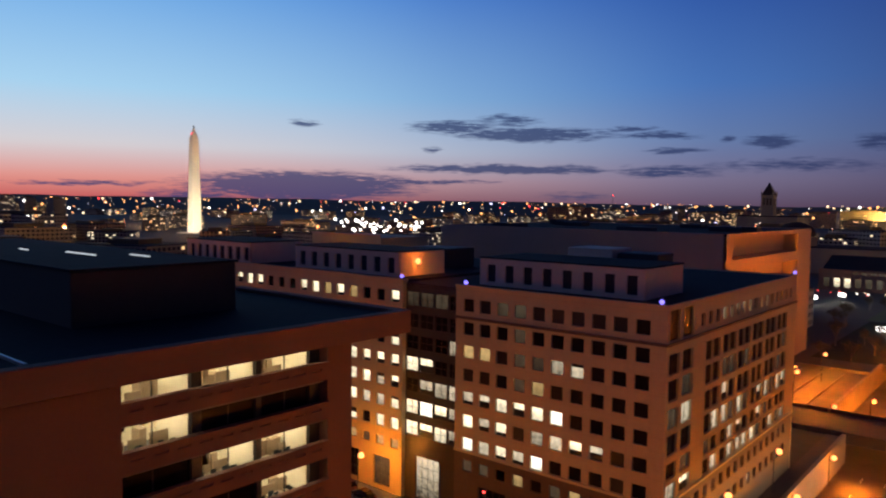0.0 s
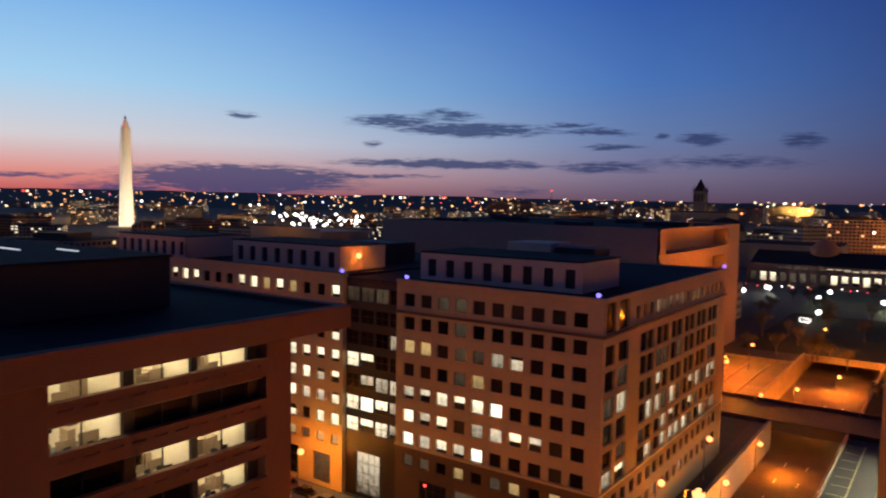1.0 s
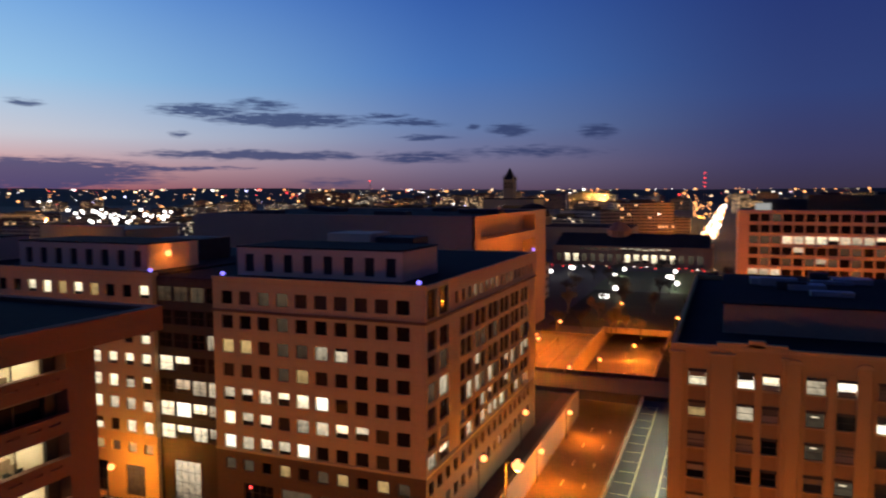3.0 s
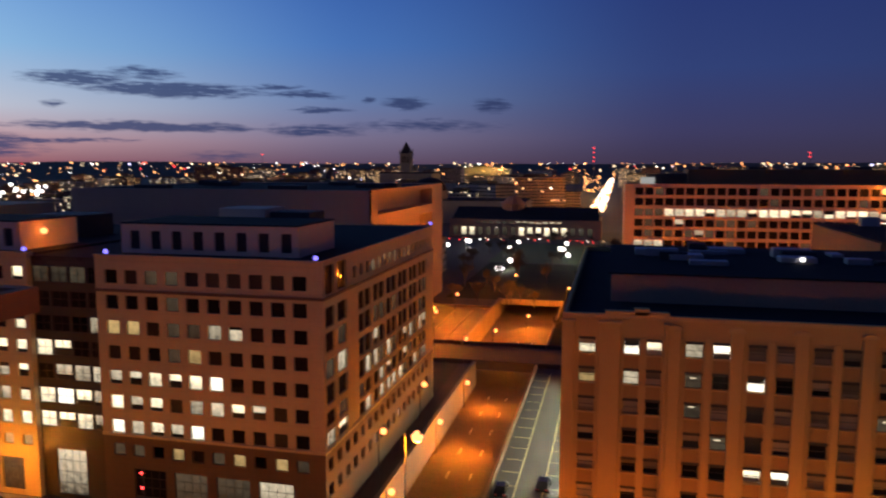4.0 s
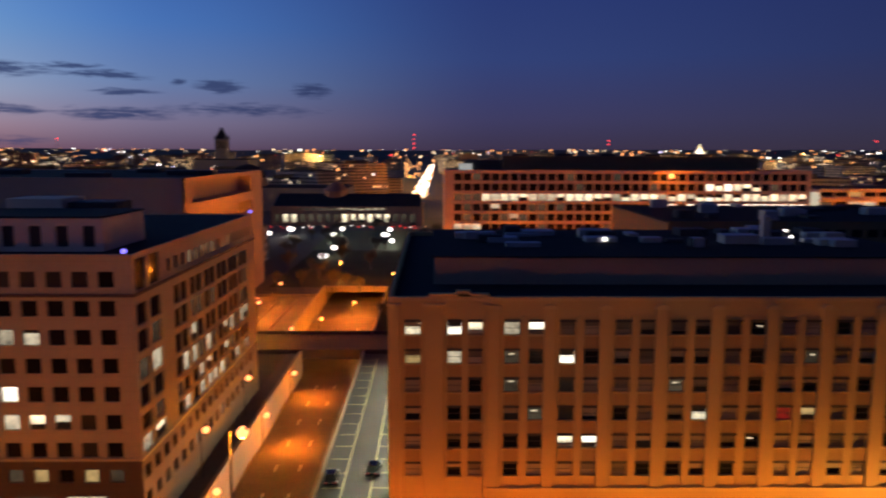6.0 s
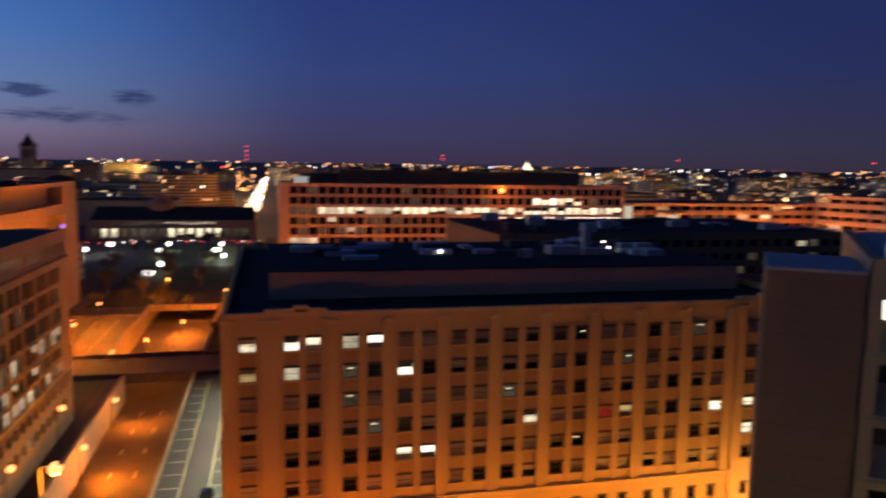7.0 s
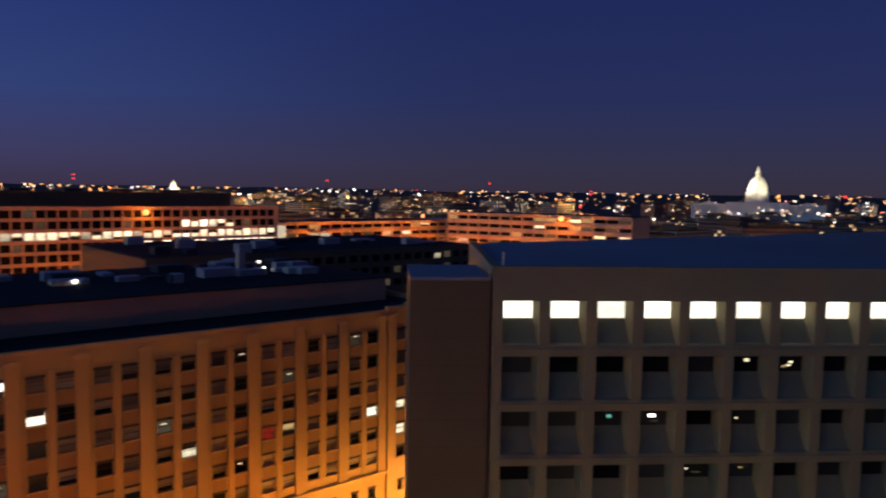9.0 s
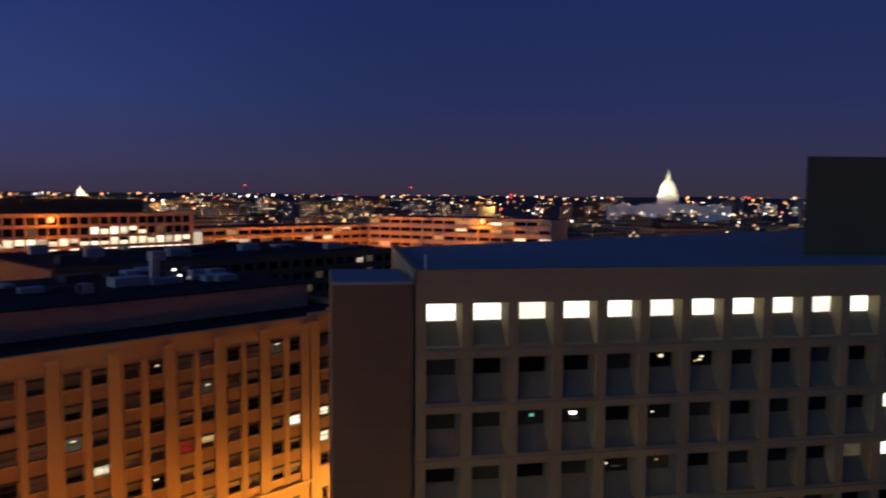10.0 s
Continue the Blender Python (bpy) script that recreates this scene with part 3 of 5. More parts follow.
    for x0, y0, w in ((-92, 38, 7.5), (-83, 41.5, 4.2), (-101, 36, 2.4)):
        part("skylight", boxbm(x0, x0 + w, y0, y0 + 0.35, 47.55, 47.7), M_SKYL, t, "lit rooftop skylight strip")
    for k in range(3):
        part("roof_pipe", boxbm(-69 + k * 3, -60 + k * 2.2, 12 + 4 * k, 12.2 + 4 * k, top - 0.45, top - 0.2), M_GALV, t)
    return t


M_SKYL = glow("skylight_glow", (0.8, 0.9, 1.0), 0.5)
M_CEIL = glow("ceiling_light_panel", (1.0, 0.86, 0.56), 22.0)
M_ROOMW = surface("cream_room_wall", (0.72, 0.65, 0.50), 0.08, 0.5, 3.0, 0.9)
M_CARPET = surface("grey_carpet", (0.2, 0.19, 0.18), 0.15, 0.5, 6.0, 0.95)
M_DESK = surface("office_furniture", (0.28, 0.20, 0.13), 0.2, 0.5, 4.0, 0.6)
M_CHAIR = surface("dark_chair_fabric", (0.03, 0.03, 0.035), 0.2, 0.8, 6.0, 0.8)


def room(win, x0, x1, y0, y1, z0, z1, f):
    """A lit office behind the glass: walls, ceiling panels, desks, screens, chairs."""
    xb = x1 - 5.5
    bm = bmesh.new()
    box(bm, xb - 0.1, xb, y0, y1, z0, z1)
    box(bm, xb, x1, y0, y0 + 0.08, z0, z1)
    box(bm, xb, x1, y1 - 0.08, y1, z0, z1)
    box(bm, xb, x1, y0 + 0.08, y1 - 0.08, z1 + 0.02, z1 + 0.1)
    part("room_wall", bm, M_ROOMW, win, "cream office wall")
    part("room_floor", boxbm(xb, x1, y0 + 0.08, y1 - 0.08, z0, z0 + 0.05), M_CARPET, win)
    bm = bmesh.new()
    for i in range(2):
        for j in range(3):
            cx, cy = xb + 1.3 + 2.5 * i, y0 + (y1 - y0) * (j + 0.5) / 3
            box(bm, cx - 0.6, cx + 0.6, cy - 0.3, cy + 0.3, z1 - 0.03, z1)
    part("ceiling_light", bm, M_CEIL, win)
    r = random.Random(f * 31 + int(y0 * 10))
    y = y0 + 0.6
    while y < y1 - 1.6:
        w = r.uniform(1.2, 2.2)
        bm = boxbm(x1 - 1.9, x1 - 1.1, y, y + w - 0.3, z0 + 0.7, z0 + 0.76)
        for yy in (y + 0.05, y + w - 0.4):
            box(bm, x1 - 1.85, x1 - 1.15, yy, yy + 0.05, z0 + 0.05, z0 + 0.701)
        part("desk", bm, M_DESK, win)
        part("screen", boxbm(x1 - 1.6, x1 - 1.54, y + 0.2, y + 0.75, z0 + 0.76, z0 + 1.12), M_CHAIR, win)
        part("partition", boxbm(x1 - 2.6, x1 - 2.5, y, y + w - 0.4, z0 + 0.05, z0 + r.uniform(1.2, 1.9)), M_DESK, win)
        y += w
    for k in range(4):
        y = r.uniform(y0 + 0.3, y1 - 1.4)
        part("cabinet", boxbm(x1 - r.uniform(3.6, 4.8), x1 - 3.2, y, y + r.uniform(0.5, 1.3), z0 + 0.05, z0 + r.uniform(1.3, 2.6), bevel=0.02), M_DESK, win)
    for k in range(3):
        y = r.uniform(y0 + 0.4, y1 - 1.4)
        z = z0 + r.uniform(1.0, 1.7)
        part("picture", boxbm(xb + 0.01, xb + 0.06, y, y + r.uniform(0.4, 1.0), z, z + r.uniform(0.4, 0.8)), M_CHAIR, win)
    for k in range(r.randint(2, 4)):
        cy = r.uniform(y0 + 0.8, y1 - 0.8)
        cx = x1 - r.uniform(0.5, 0.9)
        bm = boxbm(cx - 0.25, cx + 0.25, cy - 0.25, cy + 0.25, z0 + 0.45, z0 + 0.55, bevel=0.02)
        box(bm, cx - 0.28, cx - 0.2, cy - 0.25, cy + 0.25, z0 + 0.5, z0 + 1.25, 0.02)
        tube(bm, (cx, cy, z0 + 0.05), (cx, cy, z0 + 0.46), 0.06)
        part("chair", bm, M_CHAIR, win)


overhang_building()


# ======================================================= tan brick building
def tan_building():
    t = thing("brick_building", "long tan brick office building with vertical piers, lit orange", "building")
    x0, x1, y0, y1, top = -5.7, 78.0, 89.0, 163.0, 36.1
    s = Face((x0, y0, 0), (1, 0))
    cols = [(-3.6, -1.7), (1.75, 3.5), (4.4, 6.1)]
    for k in range(8):
        cols += [(8.9 + 7.0 * k, 10.8 + 7.0 * k), (12.0 + 7.0 * k, 13.9 + 7.0 * k)]
    cols += [(66.5, 68.2), (69.6, 71.3), (74.2, 76.0)]
    tops = [33.2 - 3.72 * k for k in range(6)]
    bright = {(0, 0): "l", (0, 1): "w", (0, 2): "l", (0, 4): "w", (0, 3): "m", (1, 0): "y", (1, 1): "m", (1, 5): "w", (4, 5): "l", (4, 6): "w", (3, 10): "l", (3, 14): "y", (3, 13): "r",
              (1, 3): "d", (3, 19): "l", (4, 19): "l", (3, 18): "w", (0, 17): "d", (2, 3): "d", (3, 4): "d", (2, 9): "d", (1, 14): "d"}
    holes, mats = [], []
    for r, top_z in enumerate(tops):
        for c, (a, b) in enumerate(cols):
            holes.append((a - x0, b - x0, top_z - 1.95, top_z - 0.32))
            ch = bright.get((r, c)) or rng.choices("gktb", (1.6, 0.9, 2.2, 7))[0]
            mats.append(ch)
    low = [(a - x0 + 0.3, b - x0 - 0.3, 7.2, 8.8) for a, b in cols[3:]]
    holes, mats = holes + low, mats + ["k"] * len(low)
    bm = facade(bmesh.new(), s, 0, x1 - x0, 0, top - 0.5, holes, 0.4)
    wall = part("wall", bm, M_TAN, t)
    for h, m in zip(holes, mats):
        a, b, c, d = h
        w = window(wall, s, h, 0.4, WIN["k" if m in "bt" and blind_rng.random() < 0.3 else m], (0, 1))
        if m in "bt" and blind_rng.random() < 0.9:
            half_blind(w, h, M_TANBLIND, blind_rng.choice((0.35, 0.5, 0.62, 0.75)))
        elif m in "lwy":
            half_blind(w, h, M_TANBLIND if blind_rng.random() < 0.6 else M_TEAL, blind_rng.choice((0.15, 0.25, 0.4)), blind_rng.random() < 0.25)
        elif m in "d" or (m in "gk" and blind_rng.random() < 0.05):
            strip = new("room_lamp", box_mesh("room_lamp", 0.7, 0.02, 0.14, M_LIT))
            strip.parent = w
            strip.matrix_basis = pose(blind_rng.uniform(-0.4, 0.4), 0.0, blind_rng.uniform(0.2, 0.55))
        sill = new("sill", box_mesh("sill", b - a + 0.25, 0.22, 0.14, M_TANSTONE))
        sill.parent = w
        sill.matrix_basis = pose(0, -0.38, -(d - c) / 2 - 0.06)
        head = new("lintel", box_mesh("lintel", b - a + 0.12, 0.2, 0.34, M_FRAME))
        head.parent = w
        head.matrix_basis = pose(0, -0.33, (d - c) / 2 + 0.17)
    for r in range(5):
        for a, b in cols:
            sp = new("spandrel", box_mesh("spandrel", b - a, 0.06, 1.55, M_TANDARK))
            sp.parent = wall
            sp.location = ((a + b) / 2, y0 - 0.03, tops[r] - 1.95 - 0.14 - 0.85)
    # piers that rise to shaped caps, end pavilions with a raised parapet
    for k in range(9):
        px = 7.55 + 7.0 * k
        part("pier", boxbm(px - 0.75, px + 0.75, y0 - 0.38, y0, 11.2, top - 1.5, bevel=0.06), M_TAN, t)
        part("pier_cap", cap_bm(px, y0, top), M_TANSTONE, t)
    for k in range(8):
        px = 11.4 + 7.0 * k
        part("mullion_pier", boxbm(px - 0.38, px + 0.38, y0 - 0.16, y0, 11.2, top - 2.4, bevel=0.04), M_TAN, t)
    for a, b in ((-5.7, -4.2), (-1.2, 1.3), (6.4, 6.78), (64.5, 66.0), (71.8, 73.6), (76.5, 78.0)):
        part("pier", boxbm(a, b, y0 - 0.5, y0, 0, top - 1.1, bevel=0.06), M_TAN, t)
        part("pier_cap", boxbm(a - 0.15, b + 0.15, y0 - 0.62, y0, top - 1.1, top - 0.8, bevel=0.05), M_TANSTONE, t)
    part("parapet", boxbm(x0, x1, y0 - 0.12, y0 + 0.5, top - 0.5, top, bevel=0.04), M_TANSTONE, t)
    for a, b in ((-0.6, 6.9), (2.8, 4.6), (64.5, 74.0), (68.0, 70.0)):
        d = 0.45 if b - a > 3 else 0.85
        part("raised_parapet", boxbm(a, b, y0 - 0.2, y0 + 0.55, top, top + d, bevel=0.04), M_TANSTONE, t)
    part("base_course", boxbm(6.8, 64.5, y0 - 0.5, y0, 10.7, 11.2, bevel=0.05), M_TANSTONE, t)
    part("side_wall", boxbm(x0, x0 + 0.5, y0 + 0.5, y1, 0, top, bevel=0.0), M_TAN, t)
    part("side_wall", boxbm(x1 - 0.5, x1, y0 + 0.5, y1, 0, top), M_TAN, t)
    part("side_wall", boxbm(x0, x1, y1, y1 + 0.5, 0, top), M_TAN, t)
    part("roof", boxbm(x0 + 0.5, x1 - 0.5, y0 + 0.5, y1, top - 1.5, top - 0.9), M_ROOF, t, "dark flat roof")
    part("penthouse", boxbm(0.0, 74.0, 102.5, 138.0, top - 0.95, 39.1, bevel=0.05), M_PENTBROWN, t, "long dark brick penthouse")
    part("penthouse_roof", boxbm(-0.3, 74.3, 102.2, 138.3, 39.1, 39.3), M_ROOF, t)
    r = random.Random(5)
    for k in range(34):
        px, py = r.uniform(3, 68), r.uniform(112, 133)
        part("roof_unit", boxbm(px, px + r.uniform(1.5, 6), py, py + r.uniform(1.5, 4), 39.3, 39.3 + r.uniform(0.5, 1.5), bevel=0.05), M_GALV if k % 3 else M_METAL, t)
    part("flue", boxbm(55.3, 56.6, 121, 122.4, 39.3, 43.4, bevel=0.05), M_GALV, t, "pale metal flue stack")
    return t


BOXES = {}


def box_mesh(name, w, d, h, mat):
    key = (name, round(w, 2), round(d, 2), round(h, 2))
    if key not in BOXES:
        BOXES[key] = mesh(name, boxbm(-w / 2, w / 2, -d / 2, d / 2, -h / 2, h / 2), mat)
    return BOXES[key]


def cap_bm(px, y0, top):
    """A rounded pier head in low relief."""
    bm = bmesh.new()
    pts = [(px - 0.95, top - 1.5)] + [(px - 0.95 * math.cos(a), top - 1.5 + 0.55 * math.sin(a)) for a in np.linspace(0.2, math.pi - 0.2, 7)] + [(px + 0.95, top - 1.5)]
    f = [bm.verts.new((x, y0 - 0.5, z)) for x, z in pts]
    b = [bm.verts.new((x, y0, z)) for x, z in pts]
    bm.faces.new(f)
    bm.faces.new(b[::-1])
    for i in range(len(pts)):
        j = (i + 1) % len(pts)
        bm.faces.new((f[j], f[i], b[i], b[j]))
    bmesh.ops.recalc_face_normals(bm, faces=bm.faces)
    return bm


tan_building()


# ======================================================= concrete building with deep egg-crate windows
def eggcrate_building():
    t = thing("concrete_building", "grey-brown concrete office building with deep splayed window cells", "building")
    top = 49.1
    ax = Vector((0.80902, -0.58779))
    nn = Vector((0.58779, 0.80902))
    foot = nn * 46.71
    P = lambda s, d=0.0: (foot + ax * s + nn * d)
    o = P(6.81)
    f = Face((o.x, o.y, 0), ax)
    n = 26
    first = 0.71
    holes = []
    rows = ["wwlwwlwwwlwwlwwwwwwwwwwwww", "tkkktkkkktkkkkkkkkkkkkkkkk", "ttttkttktkkwlkkkkkkkkkkkkk", "ktktttktkkdwkkkkkkkkkkkkkk"] + ["ktktkktkktkkktkkktkkkkkkkk"] * 9
    fl = [46.9 - 3.7 * k for k in range(12)]
    for r, z in enumerate(fl):
        for c in range(n):
            u = first + 3.153 * c
            holes.append((u, u + 2.42, z - 2.85, z + 0.1, rows[r][c]))
    bm = facade(bmesh.new(), f, 0, 84.0, 2.0, top, [h[:4] for h in holes], 0.0)
    wall = part("wall", bm, M_CONC, t)
    cell = cell_mesh()
    for a, b, c, d, ch in holes:
        w = new("window_cell", cell)
        w.parent = wall
        w.matrix_basis = f.matrix((a + b) / 2, (c + d) / 2)
        p = new("pane", box_mesh("pane", 2.04, 0.03, 1.14, M_GLASS))
        p.parent = w
        p.matrix_basis = pose(-0.13, 0.84, 0.80)
        p.material_slots[0].link = "OBJECT"
        p.material_slots[0].material = M_BLIND if ch in "w" else M_BLIND2 if ch == "l" else WIN[ch]
    # desk and ceiling lamps that show in a few dark rooms
    for r, c, du, dz, wd, ht, mat in ((1, 5, 0.2, 0.25, 0.36, 0.22, M_LIT), (1, 6, -0.3, -0.2, 0.22, 0.14, M_WARM), (1, 6, 0.05, -0.12, 0.3, 0.12, M_LIT), (1, 6, 0.22, 0.1, 0.3, 0.1, M_LIT),
                                      (2, 2, 0.15, 0.1, 0.32, 0.2, M_DESKL), (2, 3, 0.0, 0.12, 0.5, 0.2, M_LAMPW), (2, 3, 0.15, -0.25, 0.5, 0.1, M_DIM), (2, 5, -0.35, -0.1, 0.2, 0.1, M_LIT),
                                      (3, 4, -0.6, 0.05, 0.2, 0.14, M_LIT), (3, 5, 0.1, 0.1, 0.24, 0.1, M_WARM), (3, 4, 0.1, -0.2, 0.6, 0.08, M_DIM)):
        lamp = new("room_lamp", box_mesh("room_lamp_" + mat.name, wd, 0.02, ht, mat))
        lamp.parent = wall
        a, b, cc, d, ch = holes[r * n + c]
        lamp.matrix_basis = f.matrix((a + b) / 2 - 0.125 + du, (cc + d) / 2 + 0.785 + dz, -0.8)
    # ribs between the storeys
    for z in fl:
        bm = bmesh.new()
        vs = [bm.verts.new(f.at(u, zz, oo)) for zz in (z - 3.3, z - 3.08) for u, oo in ((0, 0.0), (0, 0.1), (84, 0.1), (84, 0.0))]
        for i in range(3):
            bm.faces.new((vs[i], vs[i + 1], vs[i + 5], vs[i + 4]))
        bm.faces.new((vs[0], vs[3], vs[2], vs[1]))
        bm.faces.new(vs[4:8])
        bmesh.ops.recalc_face_normals(bm, faces=bm.faces)
        part("storey_rib", bm, M_CONC, t)
    c0, c1 = P(6.81, 1.2), P(90.81, 1.2)
    back = [(c0.x, c0.y), (c1.x, c1.y), (140, 10), (131, 41), (48.5, 53.2)]
    part("body", prism(bmesh.new(), back, 0, top - 0.4), M_CONC, t)
    part("roof", prism(bmesh.new(), [(x * 0.999, y * 0.999) for x, y in back], top - 0.35, top - 0.1), M_ROOFBLUE, t, "pale flat roof")
    e0, e1, e2, e3 = P(6.81), P(90.81), P(90.81, 0.5), P(6.81, 0.5)
    part("parapet_cap", prism(bmesh.new(), [tuple(e0), tuple(e1), tuple(e2), tuple(e3)], top, top + 0.18), M_CONC, t)
    a0, a1 = P(6.81, 0.5), P(7.36, 0.5)
    part("parapet_cap", prism(bmesh.new(), [tuple(a0), tuple(a1), (49.1, 52.8), (48.5, 53.2)], top - 0.35, top + 0.1), M_CONC, t)
    # blank stair wall at the corner
    b0, b1, b2, b3 = P(1.44, 0.7), P(6.78, 0.7), P(6.78, 9.0), P(1.44, 9.0)
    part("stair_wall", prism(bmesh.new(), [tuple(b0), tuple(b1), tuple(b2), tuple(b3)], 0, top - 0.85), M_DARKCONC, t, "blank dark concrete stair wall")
    part("stair_roof", prism(bmesh.new(), [tuple(b0), tuple(b1), tuple(b2), tuple(b3)], top - 0.85, top - 0.65), M_ROOFBLUE, t)
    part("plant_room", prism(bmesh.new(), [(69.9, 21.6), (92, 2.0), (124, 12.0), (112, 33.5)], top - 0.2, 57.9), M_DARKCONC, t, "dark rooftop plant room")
    st = P(7.71, 1.4)
    part("roof_vent", tube(bmesh.new(), (st.x, st.y, top - 0.2), (st.x, st.y, top + 1.0), 0.12), M_GALV, t)
    return t


def cell_mesh():
    """A deep window cell: straight left side, splayed right side, sloping apron under the glass."""
    bm = bmesh.new()
    w, zt, zb, dp = 1.21, 1.475, -1.475, 0.9
    fl = [(-w, 0, zb), (w, 0, zb), (w, 0, zt), (-w, 0, zt)]
    bk = [(-w + 0.05, dp, 0.22), (w - 0.30, dp, 0.22), (w - 0.30, dp, zt - 0.12), (-w + 0.05, dp, zt - 0.12)]
    f = [bm.verts.new(p) for p in fl]
    b = [bm.verts.new(p) for p in bk]
    ap = [bm.verts.new((-w + 0.05, 0.28, zb + 0.1)), bm.verts.new((w - 0.12, 0.28, zb + 0.1))]
    bm.faces.new((f[2], b[2], b[3], f[3]))
    bm.faces.new((b[0], b[1], b[2], b[3]))
    bm.faces.new((ap[0], ap[1], b[1], b[0]))
    bm.faces.new((f[0], f[1], ap[1], ap[0]))
    bm.faces.new((f[0], ap[0], b[0], b[3], f[3]))
    bm.faces.new((f[1], f[2], b[2], b[1], ap[1]))
    bmesh.ops.recalc_face_normals(bm, faces=bm.faces)
    return mesh("window_cell", bm, M_CONC)


M_DESKL = glow("green_desk_lamp", (0.25, 0.9, 0.75), 0.5)
M_BLIND = glow("bright_window_blind", (1.0, 0.96, 0.84), 1.7, 0.3)
M_BLIND2 = glow("lit_window_blind", (1.0, 0.93, 0.78), 1.3, 0.3)
eggcrate_building()


# ======================================================= large dark block behind, with an orange-lit end
def far_block():
    t = thing("museum_block", "huge plain stone block, its end wall lit orange", "building")
    top = 46.4
    M = surface("buff_stone_slab", (0.34, 0.28, 0.24), 0.1, 0.03, 0.6, 0.9, joints=(9.0, 100.0))
    part("wall", boxbm(-176, -71.8, 209, 209.6, 0, top), M, t)
    f = Face((-71.0, 209, 0), (0, 1))
    holes = [(5.6, 75.5, 38.7, 44.9), (5.6, 75.5, 3.0, 35.5)]
    bm = facade(bmesh.new(), f, 0, 93, 0, top, holes, 5.0)
    part("end_wall", bm, M, t, "orange-lit end wall with a long recessed loggia")
    part("loggia_back", boxbm(-76.3, -76.0, 209.6, 301.4, 0, top - 0.5), M, t)
    part("roof", boxbm(-176, -71.3, 209.6, 301.4, top - 0.8, top - 0.3), M_ROOF, t)
    part("wall", boxbm(-176, -71.8, 301.4, 302, 0, top), M, t)
    part("wall", boxbm(-176.6, -176, 209, 302, 0, top), M, t)
    r = random.Random(3)
    for k in range(9):
        x, y = r.uniform(-165, -85), r.uniform(218, 270)
        part("roof_unit", boxbm(x, x + r.uniform(4, 14), y, y + r.uniform(3, 8), top - 0.35, top + r.uniform(0.6, 1.6), bevel=0.1), M_METAL, t)
    return t


far_block()


# ======================================================= long office building with lit bands
def banded_building():
    t = thing("banded_office_building", "long pinkish office slab with rows of square windows", "building")
    x0, x1, y, top = 3.9, 140.4, 270.0, 47.4
    s = Face((x0, y, 0), (1, 0))
    n, w = 38, (x1 - x0 - 4.6) / 38
    holes, mats = [], []
    for r in range(7):
        zt = 46.1 - 3.74 * r
        for c in range(n):
            holes.append((3.6 + w * c, 3.6 + w * c + w - 0.55, zt - 2.6, zt))
            f = c / n
            if r == 2:
                ch = rng.choice("llllwm") if f > 0.06 else "d"
            elif r == 3:
                ch = rng.choice("wwww") if f > 0.5 else rng.choice("kkkkdm")
            elif r == 1:
                ch = rng.choice("wl") if 0.70 < f < 0.86 else rng.choice("kkkkkd")
            elif r >= 4:
                ch = rng.choice("dkkm") if f < 0.22 else rng.choice("kkkd")
            else:
                ch = rng.choice("kkkkkkdt")
            mats.append(ch)
    bm = facade(bmesh.new(), s, 0, x1 - x0, 0, top, holes, 0.5)
    wall = part("wall", bm, M_TERRA, t)
    for h, m in zip(holes, mats):
        window(wall, s, h, 0.5, WIN[m])
    part("end_wall", boxbm(x0, x0 + 0.4, y + 0.01, 300, 0, top), M_TERRA, t, "orange-lit end wall")
    part("end_column", boxbm(x1, x1 + 3.4, y - 0.5, y + 3, 0, top - 8.0, bevel=0.1), M_LITCOL, t, "white lit stair column")
    part("end_wall", boxbm(x1 - 0.4, x1, y + 0.01, 300, 0, top), M_TERRA, t)
    part("roof", boxbm(x0 + 0.4, x1 - 0.4, y + 0.5, 300, top - 0.8, top - 0.3), M_ROOF, t)
    part("penthouse", boxbm(26, 124, 278, 296, top - 0.4, 52.6, bevel=0.1), M_DARKCONC, t, "dark rooftop plant room")
    part("penthouse", boxbm(12, 60, 280, 292, top - 0.4, 51.0, bevel=0.1), M_METAL, t)
    part("roof_lantern", boxbm(9.5, 14.5, 277, 281, top - 0.35, 49.6), M_DIMW, t, "pale lit roof lantern")
    for k in range(5):
        part("roof_unit", boxbm(30 + 17 * k, 36 + 17 * k, 281, 286, 52.6, 53.5, bevel=0.05), M_METAL, t)
    return t


M_LITCOL = glow("lit_stair_glass", (1.0, 0.9, 0.66), 0.55)
M_DIMW = glow("pale_lit_lantern", (0.95, 0.95, 0.9), 0.35)
banded_building()


